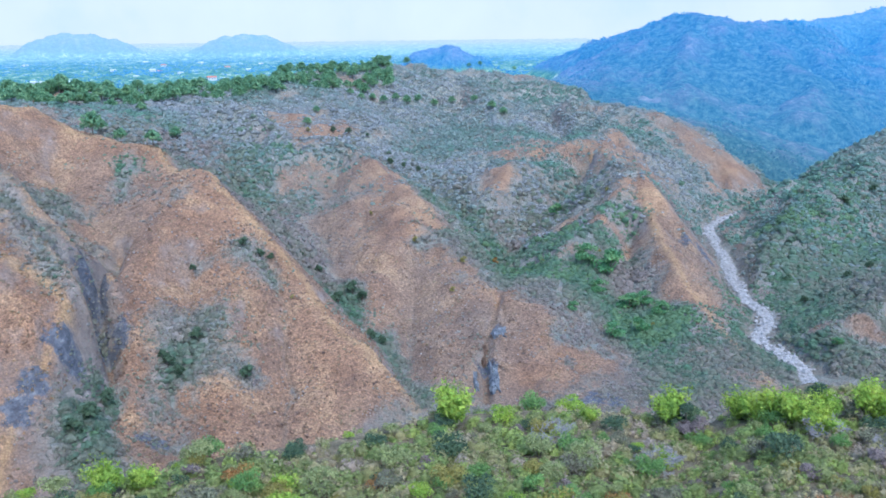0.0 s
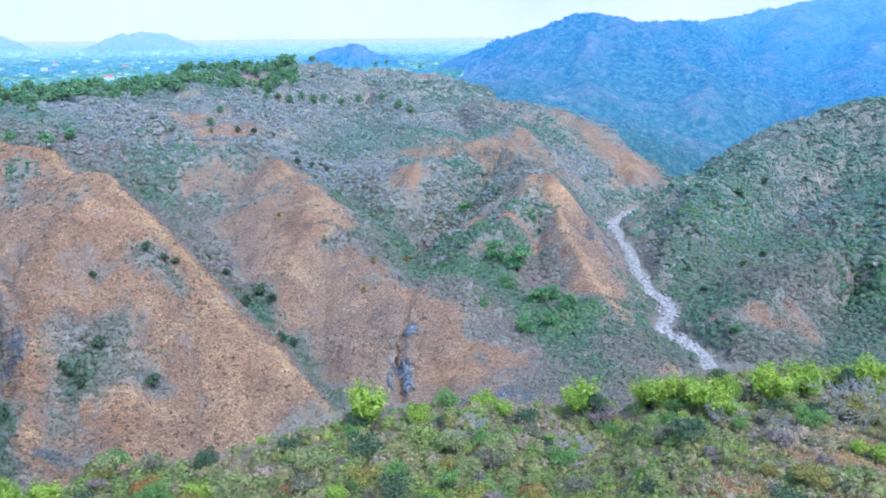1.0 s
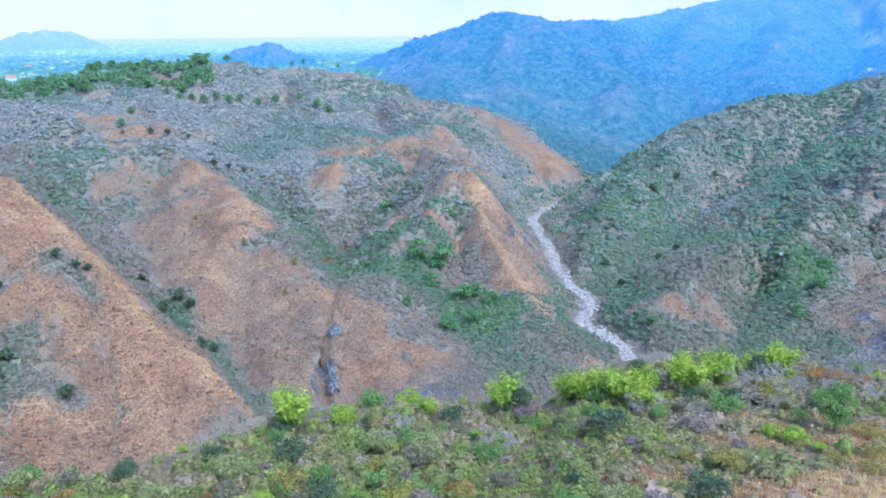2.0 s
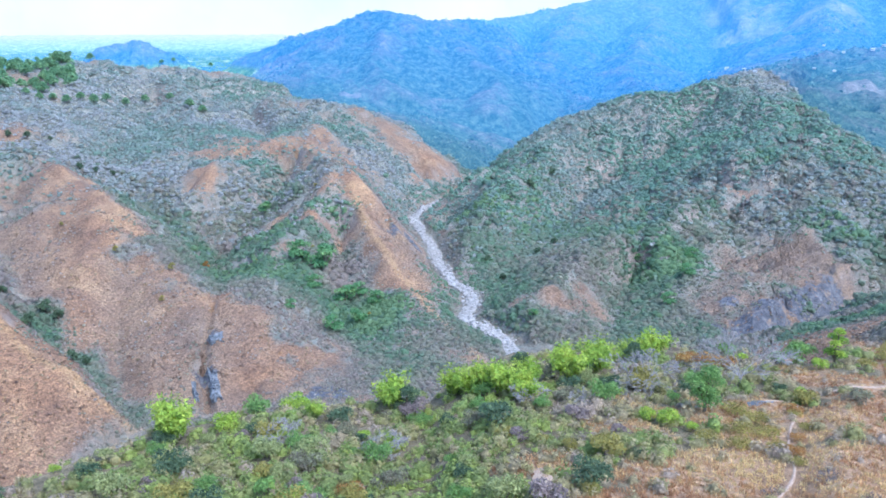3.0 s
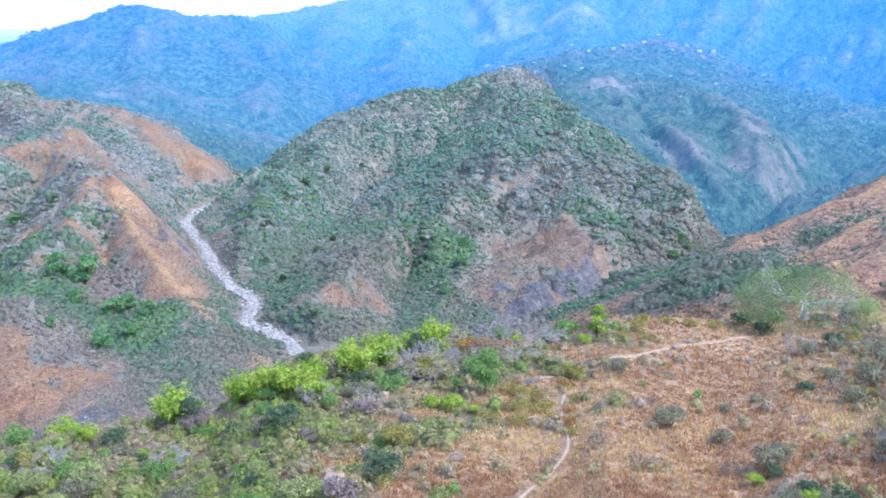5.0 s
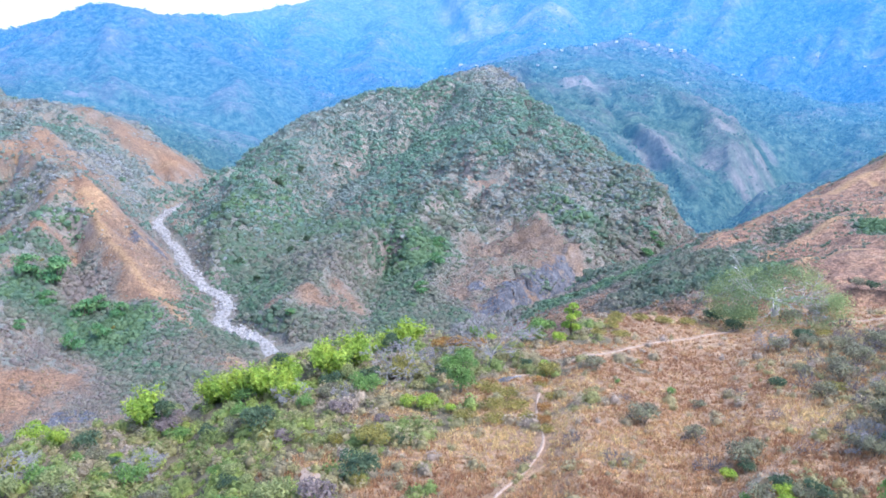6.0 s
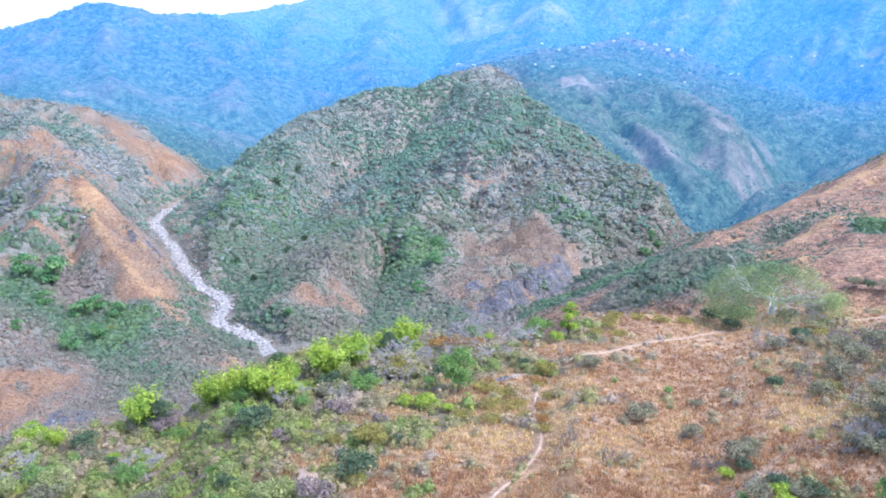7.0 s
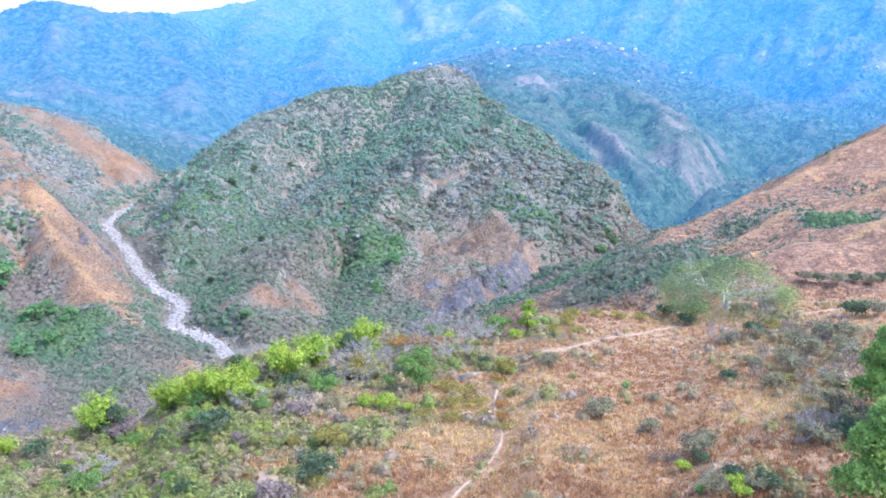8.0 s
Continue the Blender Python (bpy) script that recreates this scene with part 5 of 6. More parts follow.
plant(shrub("shrub", 2.0, 3.4, MUTED, 1100, 0.11, 20), [(92.7, 83, 1.05), (79.5, 62.6, 1.3), (81.8, 56.5, 0.85), (76.5, 46.6, 1.2), (128.9, 60.2, 1.6), (67.3, 38.6, 0.9), (70.6, 36.3, 0.75), (93.6, 64.3, 0.6), (151.1, 84.8, 1.4), (125.9, 52.2, 1.4), (136, 66, 1.3), (160, 84, 1.3), (118, 57, 1.3), (109, 47, 1.1), (99, 42, 1.2), (92, 36.5, 1.2), (84, 36, 1.0), (143, 60, 1.5), (133, 56, 1.3), (129, 74, 1.2), (135.3, 72.2, 1.1), (116.3, 62.5, 0.9), (123, 60.5, 1.2), (105.6, 53.1, 1.1), (142.3, 63.4, 1.5), (168.1, 65.5, 1.5), (79.3, 47, 0.9), (85.8, 38.6, 0.9), (210, 100.5, 1.3), (213.3, 93.8, 1.5), (221.2, 88.7, 1.4)], "dull grey-olive rounded shrub on the dry slope", "shrub", "olive-grey shrubs on the dry slope")
plant(shrub("shrub", 2.2, 3.4, DEEP, 1100, 0.12, 22), [(140.1, 75.6, 1.3), (107.1, 60.9, 0.8), (71.9, 35.5, 0.85), (86.9, 35.4, 1.0), (145.9, 98.7, 1.4), (141.7, 91, 1.3), (167.7, 69.6, 1.7), (152, 96, 1.2), (60, 108, 1.2), (66, 106, 1.1), (211.6, 97.6, 1.2), (218.5, 91.9, 1.3), (226, 87.9, 1.3), (71.6, 39, 0.8), (75.1, 45, 0.6)], "dark blue-green rounded shrub on the slope", "shrub", "dark shrubs on the dry slope")
plant(shrub("shrub", 1.8, 1.8, GREEN, 520, 0.12, 21), [(94.5, 69.8, 0.75), (90, 76, 0.5), (67, 40, 0.7), (10.5, 90.6, 1.5)], "small fresh green shrub on the dry slope", "shrub", "green shrubs on the dry slope")
# round bushes that stand out of the scrub
spots = random.Random(77)
for mat, label, tall, many in ((GOLD, "yellow-olive bush in the green scrub", 2.0, 30), (GREEN, "fresh green bush in the scrub", 2.2, 36), (MUTED, "dull grey-olive bush in the scrub", 2.0, 48), (DEEP, "dark green bush in the scrub", 2.3, 48), (LEAN, "light olive-green bush in the scrub", 2.3, 56), (LIME, "lime-green bush in the scrub", 1.9, 20), (TWIGS, "grey-mauve leafless bush in the scrub", 2.0, 32)):
    places = []
    while len(places) < many:
        a, r = radians(spots.uniform(-29, 46)), 64 * 2.1 ** spots.random()
        x, y = r * math.sin(a), r * math.cos(a)
        if land(np.array([x]), np.array([y]))[1][0] > 0.8:
            places.append((round(x, 1), round(y, 1), 0.6 + 1.2 * spots.random() ** 1.8))
    plant(shrub("shrub", tall, 2.9, mat, 1100, 0.105, 80 + len(label)), places, label, "shrub", "bushes in the scrub")
plant(bare_tree("bare_tree", 9.5, 31, 0.5, 6), [(85.5, 99.3, 1.15)], "large leafless pale grey tree at the rim", "tree", "leafless trees")
plant(bare_tree("bare_tree", 7.0, 32, 0.7, 6), [(70.9, 103.6, 1.15), (129.6, 76.1, 0.65), (86.9, 38, 0.55)], "leafless grey tree with slender spreading branches", "tree", "leafless trees")
plant(bare_tree("bare_tree", 5.0, 33, 0.8, 6, 0.03), [(28.2, 101.8, 1.0), (14.8, 108.9, 1.0), (52.4, 105.7, 0.9), (58, 100, 0.7)], "rounded leafless grey tree in green scrub", "tree", "leafless trees")
plant(pine("pine_tree", 11, 8.5, 12000, 0.15, 41, PINE), [(97, 35.0, 1.05), (70.9, 24.9, 1.05), (90, 29.5, 1.0)], "bushy bright green pine tree on the slope", "pine tree", "pines on the near slope")


def spreading_tree(seed):
    """A wide old tree with pale sinuous limbs and thin feathery foliage."""
    rng = random.Random(seed)
    top = new("spreading_tree")
    bm = bmesh.new()
    trunk = [Vector((0, 0, -1)), Vector((0.2, 0, 2.0)), Vector((0, 0.2, 3.6))]
    tube(bm, trunk, [1.0, 0.75, 0.7], 9)
    part("trunk", mesh_from("trunk", bm, PALE_BARK, True), top)
    for k in range(9):
        bm = bmesh.new()
        a = 6.2832 * k / 9 + rng.uniform(-0.25, 0.25)
        grow(bm, rng, trunk[-1], Vector((math.cos(a), math.sin(a), rng.uniform(0.10, 0.34))).normalized(), rng.uniform(4.4, 5.2), 0.32, 4, 0.5, 0.02)
        part("limb", mesh_from("limb", bm, PALE_BARK), top, "pale crooked limb showing through the leaves")
    gen = np.random.default_rng(seed)
    # feathery sprays, in clumps over a low dome
    clump = gen.normal(size=(150, 3))
    clump /= np.linalg.norm(clump, axis=1, keepdims=True)
    clump[:, 2] = np.abs(clump[:, 2])
    clump = clump * (0.82 + 0.22 * gen.random((150, 1))) * np.array((14.0, 14.0, 8.6)) + np.array((0, 0, 2.6))
    low = np.stack([13.0 * np.cos(np.arange(40) * 0.157), 13.0 * np.sin(np.arange(40) * 0.157), 1.2 + 1.8 * gen.random(40)], 1)
    clump = np.concatenate([clump, low + gen.normal(size=(40, 3)) * np.array((1.0, 1.0, 0.4))])
    count = 40000
    at = clump[gen.integers(0, len(clump), count)] + gen.normal(size=(count, 3)) * np.array((1.35, 1.35, 0.75))
    out = np.stack([at[:, 0] * 0.06, at[:, 1] * 0.06, np.full(count, 0.7)], 1)
    keep = fbm(at[:, 0] * 1.0, at[:, 1] + 1.3 * at[:, 2], 4.5, 3, 7) > -0.16
    keep &= gen.random(count) < np.where(at[:, 1] > 0, 1.0, 0.75)
    toward, aside = -0.864 * at[:, 0] - 0.504 * at[:, 1], 0.504 * at[:, 0] - 0.864 * at[:, 1]
    keep &= ~((toward > 2.5) & (np.abs(aside - 1.5) < 5.0) & (at[:, 2] > 1.0) & (at[:, 2] < 6.0) & (gen.random(count) < 0.8))
    at, out = at[keep], out[keep]
    tint = np.clip(0.56 + 0.9 * fbm(at[:, 0], at[:, 1], 6, 2, 3) + 0.14 * gen.normal(size=len(at)), 0, 1)
    part("foliage", leaf_mesh("foliage", at, out, 0.15 * (0.6 + 0.8 * gen.random(len(at))), tint, SAGE, gen, 0.7, 1.4), top)
    return top


plant(spreading_tree(51), [(155, 90.4, 0.92)], "huge spreading tree with pale limbs and thin sage-green leaves", "tree")[0].matrix_basis = stand(155, 90.4, 0, 0.92)

# across the ravine
MID_GREEN = leaf_material("mid_green_leaves", [(0.0, (0.10, 0.24, 0.11)), (0.5, (0.155, 0.32, 0.14)), (1.0, (0.24, 0.39, 0.16))], 0.4)
plant(broadleaf("tree", 9, 11, MID_GREEN, 700, 0.6, 61), [(86, 491, 1.25), (99, 482, 1.7), (104, 450, 1.2), (69, 426, 0.6), (119, 438, 0.9), (87, 409, 1), (103, 421, 0.9), (87, 632, 1), (88, 458, 0.9), (113, 454, 0.9), (322, 429, 0.8), (298, 400, 0.85), (272, 380, 0.8), (297, 450, 0.5), (460, 365, 0.7), (446, 359, 0.8), (461, 360, 0.6), (187, 377, 0.5)], "round green tree on the ravine slope", "tree", "green trees on the ravine slopes")
plant(broadleaf("tree", 6, 7, DEEP, 400, 0.55, 62), [(-42, 678, 0.9), (-32, 699, 0.9), (-21, 733, 0.8), (-97, 757, 0.9), (-83, 755, 1), (-67, 762, 0.6), (-106, 341, 0.9), (-82, 328, 1), (-114, 326, 0.9), (-109, 324, 0.8), (-116, 327, 0.7), (-120, 390, 0.6), (-81, 467, 0.5), (-70, 457, 0.7), (-50, 442, 1.1), (-54, 413, 1.1), (-44, 436, 0.9), (-35, 381, 0.8), (-31, 397, 0.7), (-126, 276, 1.1), (-128, 296, 1), (-128, 267, 1), (-91, 406, 0.7), (-98, 403, 0.8), (-87, 412, 0.6), (260, 520, 0.9), (284, 541, 0.9), (215, 505, 0.9), (212, 472, 0.8), (395, 690, 1), (302, 621, 1.1), (340, 654, 1)], "dark green tree on the ravine slope", "tree", "dark trees on the ravine slopes")
plant(broadleaf("tree", 6, 5, GOLD, 300, 0.5, 63), [(12, 475, 0.8), (-17, 502, 0.7), (-48, 551, 0.5), (118, 595, 0.6), (62, 506, 0.6), (5, 442, 0.6), (96, 500, 0.5), (111, 424, 0.5), (28, 543, 0.5), (-72, 384, 0.4), (-118, 746, 0.8)], "yellow-green tree on a dry spur", "tree", "yellowish trees on the spurs")
plant(broadleaf("tree", 6, 4.5, RUST, 260, 0.5, 64), [(33, 514, 1)], "rust-brown tree on a dry spur", "tree")
pines = [(-206, 500, 1.15), (-236, 587, 0.8), (-190, 500, 0.7), (-168, 491, 0.8), (-198, 629, 0.8), (-122, 771, 0.7), (-364, 724, 1), (-337, 706, 1), (-316, 710, 0.9), (-283, 774, 0.9), (-268, 761, 0.8), (-65, 967, 0.8), (-53, 992, 0.8), (-40, 994, 0.9), (-27, 995, 0.8), (-8, 1035, 0.8), (13, 1044, 0.8), (39, 1005, 0.8), (57, 963, 0.9), (68, 936, 0.8), (-78, 970, 0.7), (-88, 941, 0.7), (-102, 960, 0.7), (58, 1761, 0.8), (81, 1775, 0.8), (161, 1890, 0.8), (-199, 2169, 0.9), (-193, 2459, 0.9), (-149, 2534, 1), (-46, 1170, 0.9), (-124, 846, 0.6)]
row = random.Random(5)
crest = [Vector(p[:2]) for p in ((-424, 820), (-376, 860), (-297, 896), (-224, 967), (-163, 1032), (-101, 1092), (-67, 1128))]
for k in range(360):
    i = min(int(row.random() ** 1.25 * 6), 5)
    p = crest[i].lerp(crest[i + 1], row.random())
    p = p * (1 + row.choice((row.uniform(-0.03, 0.03), row.uniform(-0.07, 0.02), row.uniform(-0.10, 0.02), row.uniform(0, 0.10))))
    pines.append((p.x, p.y, row.uniform(0.7, 1.35)))
PLATEAU_PINE = leaf_material("plateau_pine_needles", [(0.0, (0.13, 0.27, 0.16)), (0.5, (0.19, 0.35, 0.19)), (1.0, (0.30, 0.44, 0.21))], 0.45)
plant(pine("pine_tree", 12, 12, 360, 0.85, 65, PLATEAU_PINE, True), pines, "dark green pine on the wooded plateau", "pine tree", "pines on the plateau")


# ---- paths, rocks, boulders, cables ----
def earth_material(name, dark, mid, light, scale=0.8):
    m, nt, b = material(name)
    nt.links.new(ramp(nt, noise_of(nt, scale, 8, 0.7), [(0.3, dark), (0.5, mid), (0.7, light)]), b.inputs["Base Color"])
    b.inputs["Roughness"].default_value = 0.95
    bumped(nt, b, noise_of(nt, scale * 3, 7, 0.7), 0.8, 0.3)
    return m


DUST = earth_material("path_dust", (0.34, 0.23, 0.16), (0.45, 0.325, 0.235), (0.55, 0.42, 0.32))
GREY_ROCK = earth_material("blue_grey_rock", (0.11, 0.125, 0.145), (0.24, 0.26, 0.285), (0.46, 0.475, 0.485), 0.35)
DARK_ROCK = earth_material("dark_slate_rock", (0.045, 0.055, 0.075), (0.10, 0.115, 0.15), (0.26, 0.26, 0.28), 0.3)
BROWN_ROCK = earth_material("brown_rock", (0.10, 0.065, 0.045), (0.20, 0.13, 0.09), (0.32, 0.22, 0.16), 0.3)


def trodden(name, line, half, mat, lift=0.28, seed=1):
    """A strip that follows the ground."""
    pts = [Vector((p[0], p[1], 0)) for p in line]
    dense = []
    for a, b in zip(pts, pts[1:]):
        steps = max(2, int((b - a).length / 1.2))
        dense += [a.lerp(b, i / steps) for i in range(steps)]
    dense.append(pts[-1])
    for _ in range(5):
        dense = [dense[0]] + [(a + 2 * b + c) / 4 for a, b, c in zip(dense, dense[1:], dense[2:])] + [dense[-1]]
    rng = random.Random(seed)
    bm = bmesh.new()
    rows = []
    for i, p in enumerate(dense):
        d = dense[min(i + 1, len(dense) - 1)] - dense[max(i - 1, 0)]
        side = Vector((d.y, -d.x, 0)).normalized()
        wide = half * rng.uniform(0.65, 1.25)
        sway = 0.3 * math.sin(i * 0.31 + seed)
        rows.append([])
        for q in (-1, -0.4, 0.4, 1):
            at = p + side * (wide * q + sway)
            rows[-1].append(bm.verts.new((at.x, at.y, ground_at(at.x, at.y) + (lift if abs(q) < 1 else lift * 0.3))))
    for a, b in zip(rows, rows[1:]):
        for i in range(3):
            bm.faces.new((a[i], a[i + 1], b[i + 1], b[i]))
    return new(name, mesh_from(name, bm, mat, True))


tagged(trodden("path", DOWN_PATH, 0.2, DUST, 0.16, seed=2), "narrow pale dusty footpath down the dry slope", "path", kind="structure")
tagged(trodden("path", CROSS_PATH, 0.28, DUST, 0.16, seed=3), "pale dusty footpath across the dry slope", "path", kind="structure")
tagged(trodden("bare_soil", [(40.5, 78.5), (39.2, 76), (37.5, 72), (36, 67)], 1.6, DUST, seed=4), "washed-out pale bare soil on the slope", "soil", kind="structure")


def slope_frame(x, y, turn=0.0):
    """A pose on the ground at x, y: its z stands off the slope, its y points north along the slope."""
    e = 7.0
    gx = (ground_at(x + e, y) - ground_at(x - e, y)) / (2 * e)
    gy = (ground_at(x, y + e) - ground_at(x, y - e)) / (2 * e)
    up = Vector((-gx, -gy, 1)).normalized()
    hill = Vector((0, 1, gy))
    hill = (hill - up * hill.dot(up)).normalized()
    side = hill.cross(up)
    m = Matrix((side, hill, up)).transposed().to_4x4()
    m.translation = (x, y, ground_at(x, y))
    return m @ pose(0, 0, 0, 0, 0, turn)


def rock_mesh(name, wide, high, thick, mat, seed, rough=0.22):
    """A rough slab with steps and broken edges."""
    bm = bmesh.new()
    nx, ny = max(4, int(wide / 0.9)), max(4, int(high / 0.9))
    rng = random.Random(seed)
    grid = []
    for j in range(ny + 1):
        row_of = []
        for i in range(nx + 1):
            u, v = i / nx * 2 - 1, j / ny * 2 - 1
            rim = max(abs(u), abs(v))
            edge = 1 + 0.38 * noise.noise(Vector((u * 2.6 + seed, v * 2.6, 3))) + 0.12 * noise.noise(Vector((u * 7 + seed, v * 7, 5)))
            depth = thick * (0.5 - 0.9 * smooth(0.78, 1.05, np.array(rim / edge)))
            step = 0.35 * thick * round(2.4 * noise.noise(Vector((u * wide * 0.16, v * high * 0.10 + seed, 0)))) * 0.5
            at = Vector((u * wide / 2 * edge, v * high / 2 * edge, float(depth) + step + rough * thick * noise.noise(Vector((u * wide * 0.5, v * high * 0.5, seed)))))
            row_of.append(bm.verts.new(at))
        grid.append(row_of)
    for a, b in zip(grid, grid[1:]):
        for i in range(nx):
            bm.faces.new((a[i], a[i + 1], b[i + 1], b[i]))
    bmesh.ops.solidify(bm, geom=bm.faces[:], thickness=0.6)
    bmesh.ops.recalc_face_normals(bm, faces=bm.faces[:])
    return mesh_from(name, bm, mat)


def rock(name, x, y, wide, high, thick, mat, seed, label, turn=0.0, group=""):
    ob = new(name, rock_mesh(name, wide, high, thick, mat, seed))
    ob.matrix_basis = slope_frame(x, y, turn) @ pose(0, 0, -0.25 * thick)
    return tagged(ob, label, "rock", group)


for (x, y, _), (wide, high, thick, mat, name, label) in zip([(19, 380, 0), (14, 357, 0), (23, 360, 0), (27, 394, 0)], (
        (3.4, 34, 4.0, BROWN_ROCK, "rock_fin", "tall dark brown rock fin on the ravine wall"), (3.0, 15, 3.5, GREY_ROCK, "rock_slab", "blue-grey rock slab beside the dark fin"),
        (5.2, 24, 3.5, GREY_ROCK, "rock_slab", "pale blue-grey smooth rock slab beside the dark fin"), (6.5, 10, 3.0, GREY_ROCK, "rock_slab", "blue-grey rock slab high on the ravine wall"))):
    rock(name, x, y, wide, high, thick, mat, len(label) + x, label, group="slabs on the ravine wall" if name == "rock_slab" else "")
rock("flat_rock", 82, 91.6, 4.6, 2.6, 0.7, GREY_ROCK, 40, "flat grey rock slab lying beside the footpath", 20)


def boulders(name, line, half, count, seed, mat, each=False):
    rng = np.random.default_rng(seed)
    t = (1 + 5 ** 0.5) / 2
    base = np.array([(-1, t, 0), (1, t, 0), (-1, -t, 0), (1, -t, 0), (0, -1, t), (0, 1, t), (0, -1, -t), (0, 1, -t), (t, 0, -1), (t, 0, 1), (-t, 0, -1), (-t, 0, 1)]) / 1.9
    tris = np.array([(0, 11, 5), (0, 5, 1), (0, 1, 7), (0, 7, 10), (0, 10, 11), (1, 5, 9), (5, 11, 4), (11, 10, 2), (10, 7, 6), (7, 1, 8), (3, 9, 4), (3, 4, 2), (3, 2, 6), (3, 6, 8), (3, 8, 9), (4, 9, 5), (2, 4, 11), (6, 2, 10), (8, 6, 7), (9, 8, 1)])
    verts, faces = [], []
    for k in range(count):
        i = rng.integers(0, len(line) - 1)
        a, b = np.array(line[i]), np.array(line[i + 1])
        p = np.array(line[k]) if each else a + (b - a) * rng.random()
        p[:2] += rng.normal(size=2) * half * 0.55
        size = (0.14 if each else 0.35) + (0.5 if each else 1.3) * rng.random() ** 4
        p[2] += 0.15 * size + (0 if each else 0.75)
        verts.append(p + base * size * (0.7 + 0.6 * rng.random((12, 1))) * np.array((1, 1, 0.7)))
        faces.append(tris + 12 * k)
    me = bpy.data.meshes.new(name)
    me.from_pydata(np.concatenate(verts).tolist(), [], np.concatenate(faces).tolist())
    me.materials.append(mat)
    return new(name, me)


tagged(boulders("boulders", RIVER[3:16], 5.5, 1500, 9, earth_material("river_stone", (0.18, 0.17, 0.16), (0.32, 0.305, 0.29), (0.48, 0.46, 0.435), 0.4)), "pale and grey boulders strewn along the riverbed", "stones", kind="stuff")

rng = np.random.default_rng(77)
r, a = 290 * 1.75 ** rng.random(5200), np.radians(rng.uniform(-31, 60, 5200))
x, y = r * np.sin(a), r * np.cos(a)
h, wooded, crested = land(x, y)
bare = (wooded < 0.45) & (fbm(x, y, 30, 3, 91) > -0.02)
tagged(boulders("slope_stones", [tuple(p) for p in np.stack([x, y, h], 1)[bare]], 0, int(bare.sum()), 10, earth_material("pale_stone", (0.24, 0.21, 0.185), (0.34, 0.31, 0.28), (0.46, 0.43, 0.40), 0.3), True), "pale stones scattered over the dry slopes", "stones", kind="stuff")

cable = new("power_cable")
WIRE = earth_material("cable_metal", (0.22, 0.21, 0.20), (0.32, 0.30, 0.29), (0.40, 0.38, 0.36))
for k in range(3):
    bm = bmesh.new()
    a, b = Vector((48, 32.5, 124.2)), Vector((248, 78, 106.0))
    side = Vector((b.y - a.y, a.x - b.x, 0)).normalized() * 0.22 * (k - 1)
    tube(bm, [a.lerp(b, u / 24) + side - Vector((0, 0, 1.2 * (u / 24) * (1 - u / 24))) for u in range(-6, 25)], [0.0105] * 31, 5)
    part("wire", mesh_from("wire", bm, WIRE), cable)
tagged(cable, "three thin grey power wires strung above the slope", "cable")


# ---- houses of the village and the plain ----
def paint(name, colour, glow):
    m, nt, b = material(name)
    nt.links.new(mixed(nt, 1.0, ramp(nt, noise_of(nt, 0.6, 4, 0.6), [(0.3, (0.8, 0.8, 0.8)), (0.7, (1.0, 1.0, 1.0))]), colour, "MULTIPLY"), b.inputs["Base Color"])
    b.inputs["Roughness"].default_value = 0.8
    return m


WHITE_WALL, RED_ROOF, PALE_ROOF, PANE = paint("white_wall", (0.62, 0.63, 0.63), 0), paint("red_roof", (0.55, 0.22, 0.16), 0), paint("pale_roof", (0.58, 0.62, 0.66), 0), paint("dark_pane", (0.08, 0.10, 0.13), 0)


def box(bm, lo, hi):
    v = [bm.verts.new((x, y, z)) for z in (lo[2], hi[2]) for x, y in ((lo[0], lo[1]), (hi[0], lo[1]), (hi[0], hi[1]), (lo[0], hi[1]))]
    for f in ((3, 2, 1, 0), (4, 5, 6, 7), (0, 1, 5, 4), (1, 2, 6, 5), (2, 3, 7, 6), (3, 0, 4, 7)):
        bm.faces.new([v[i] for i in f])


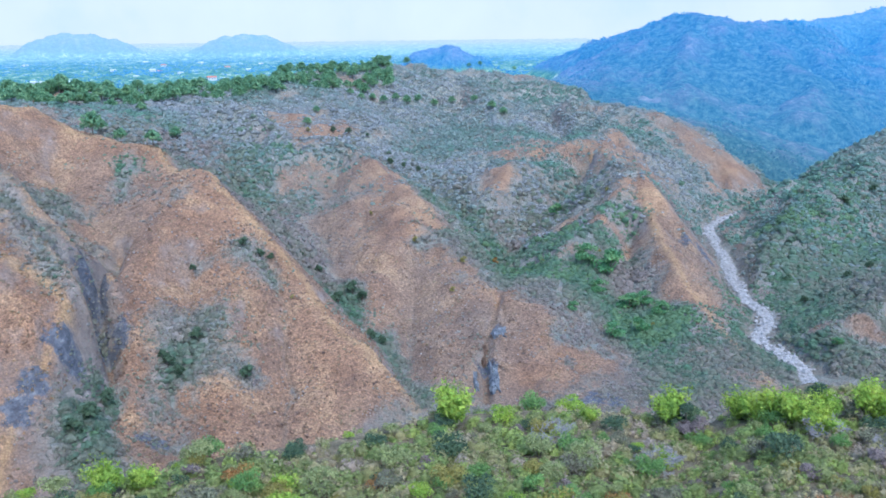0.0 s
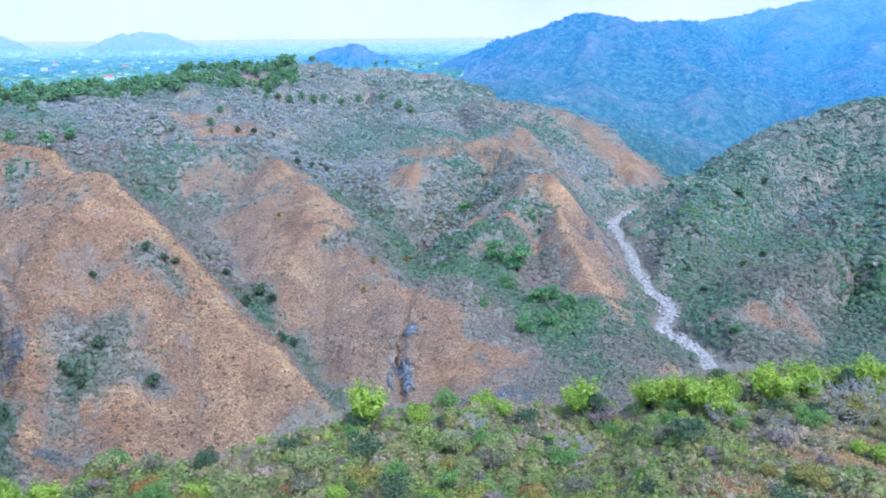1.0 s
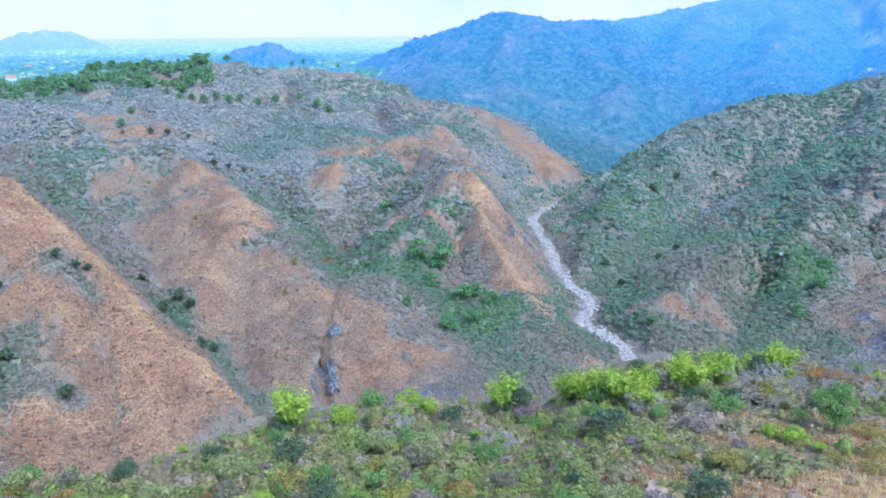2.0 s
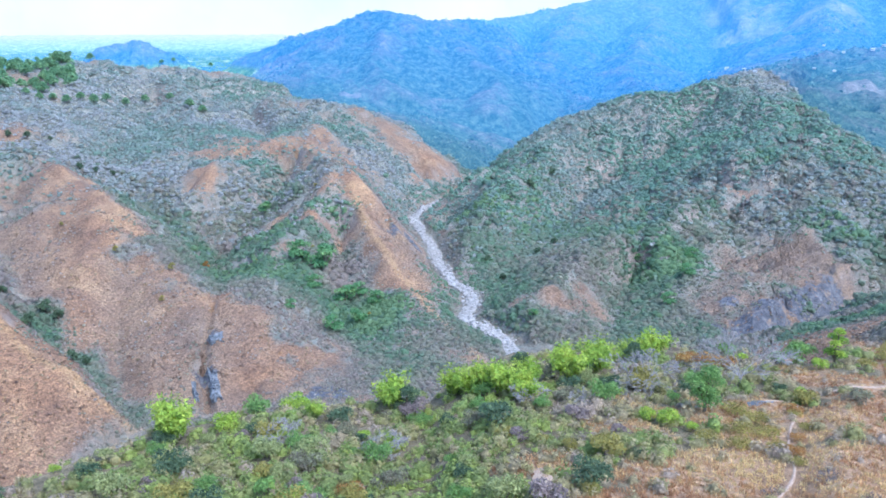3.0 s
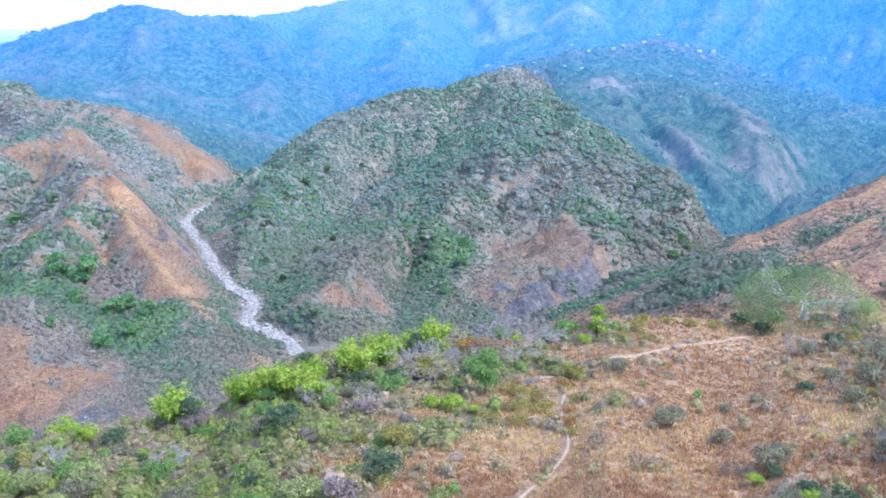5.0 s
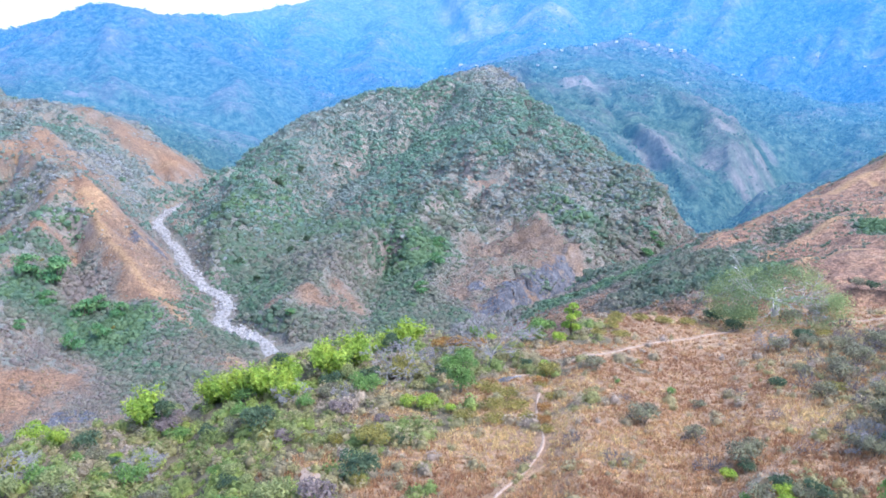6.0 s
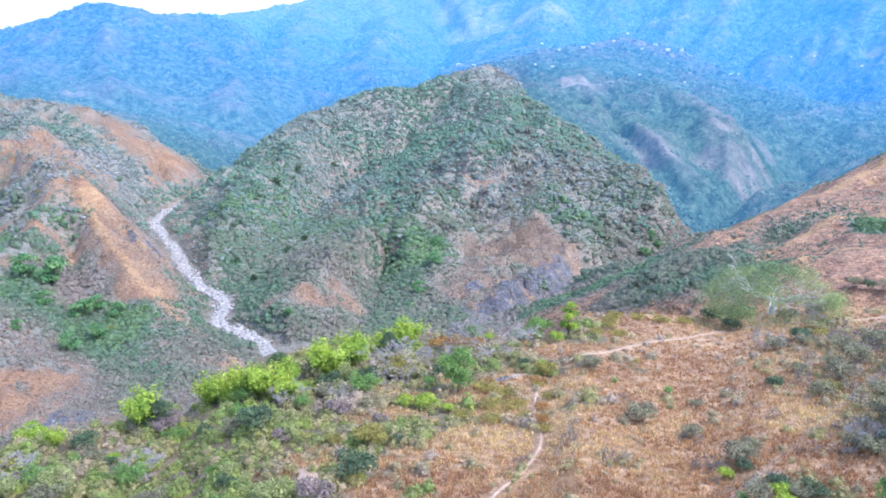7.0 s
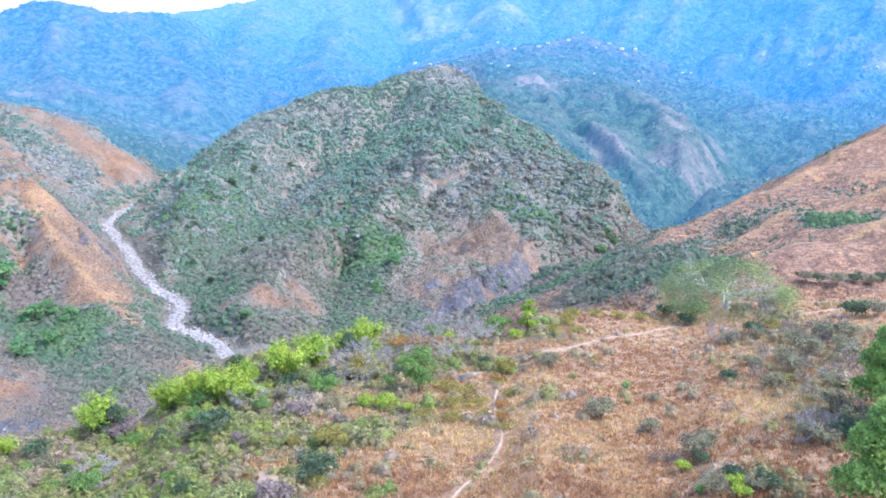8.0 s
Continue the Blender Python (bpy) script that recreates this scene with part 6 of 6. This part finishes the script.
def house(roof_mat, wide, deep, high):
    top = new("house")
    bm = bmesh.new()
    box(bm, (-wide / 2, -deep / 2, -2), (wide / 2, deep / 2, high))
    part("wall", mesh_from("wall", bm, WHITE_WALL), top)
    bm = bmesh.new()
    e, r = 0.6, high + deep * 0.22
    pts = [(-wide / 2 - e, -deep / 2 - e, high - 0.1), (wide / 2 + e, -deep / 2 - e, high - 0.1), (wide / 2 + e, 0, r), (-wide / 2 - e, 0, r), (-wide / 2 - e, deep / 2 + e, high - 0.1), (wide / 2 + e, deep / 2 + e, high - 0.1)]
    lower = [bm.verts.new(p) for p in pts]
    upper = [bm.verts.new((p[0], p[1], p[2] + 0.25)) for p in pts]
    for quad in ((0, 1, 2, 3), (3, 2, 5, 4)):
        bm.faces.new([upper[i] for i in quad])
        bm.faces.new([lower[i] for i in reversed(quad)])
    for i, j in ((0, 1), (1, 2), (2, 5), (5, 4), (4, 3), (3, 0)):
        bm.faces.new((lower[i], lower[j], upper[j], upper[i]))
    bm.normal_update()
    part("roof", mesh_from("roof", bm, roof_mat), top)
    for k, x in enumerate((-0.3, 0.3)):
        bm = bmesh.new()
        box(bm, (x * wide - 0.7, -deep / 2 - 0.06, high * 0.42), (x * wide + 0.7, -deep / 2 + 0.1, high * 0.78))
        part("window", mesh_from("window", bm, PANE), top)
    bm = bmesh.new()
    box(bm, (-0.5, -deep / 2 - 0.06, 0), (0.5, -deep / 2 + 0.1, high * 0.72))
    part("door", mesh_from("door", bm, PANE), top)
    return top


def settle(ob, places, label, group, shrink=0.75):
    tagged(ob, label, "house", group)
    for k, (x, y, size) in enumerate(places):
        m = pose(x, y, ground_at(x, y), 0, 0, -math.degrees(math.atan2(x, y)) + (k * 37) % 50 - 25) @ Matrix.Diagonal((size * shrink, size * shrink, size * shrink, 1))
        if k:
            copy_thing(ob, m)
        else:
            first = m
    ob.matrix_basis = first


settle(house(PALE_ROOF, 11, 7, 3.6), [(1162, 1531, 0.9), (1052, 1336, 1.5), (921, 1127, 1.2), (641, 766, 0.8), (1199, 1254, 0.9), (834, 839, 0.8), (863, 822, 1), (901, 841, 1), (929, 827, 0.9), (1413, 1221, 1.1), (943, 788, 0.9), (1000, 811, 1), (1000, 788, 1.3), (1022, 781, 1.2)], "small white village house with a pale metal roof", "village houses on the mountain", 0.42)
settle(house(PALE_ROOF, 9, 7, 3.4), [(738, 783, 0.8), (758, 773, 0.9), (874, 660, 0.8), (1064, 726, 0.9), (835, 698, 0.7), (734, 835, 0.7), (1463, 874, 0.9), (1484, 841, 0.9), (1471, 745, 1), (1481, 706, 1.1), (1480, 653, 1.3), (1474, 630, 1.2), (1369, 917, 0.9), (1197, 1254, 0.8)], "small pale house among trees on the mountainside", "village houses on the mountain", 0.42)
settle(house(RED_ROOF, 16, 10, 4.5), [(-699, 2175, 1.5), (-449, 1683, 2.0), (-520, 2100, 1.5), (-640, 1960, 1.2)], "white house with a red roof on the plain", "houses on the plain", 0.55)
settle(house(PALE_ROOF, 16, 10, 4.5), [(-731, 1921, 1.3), (-641, 1915, 1.4), (-662, 2380, 1.6), (-736, 1552, 1.3), (-668, 1537, 1.4), (-741, 1598, 1.3), (-443, 1985, 1.2), (-700, 1560, 1.3), (-1072, 2225, 1.5), (-560, 1850, 1.2), (-820, 2400, 1.6), (-620, 1750, 1.1), (-480, 2300, 1.3)], "white house with a pale roof on the plain", "houses on the plain", 0.55)
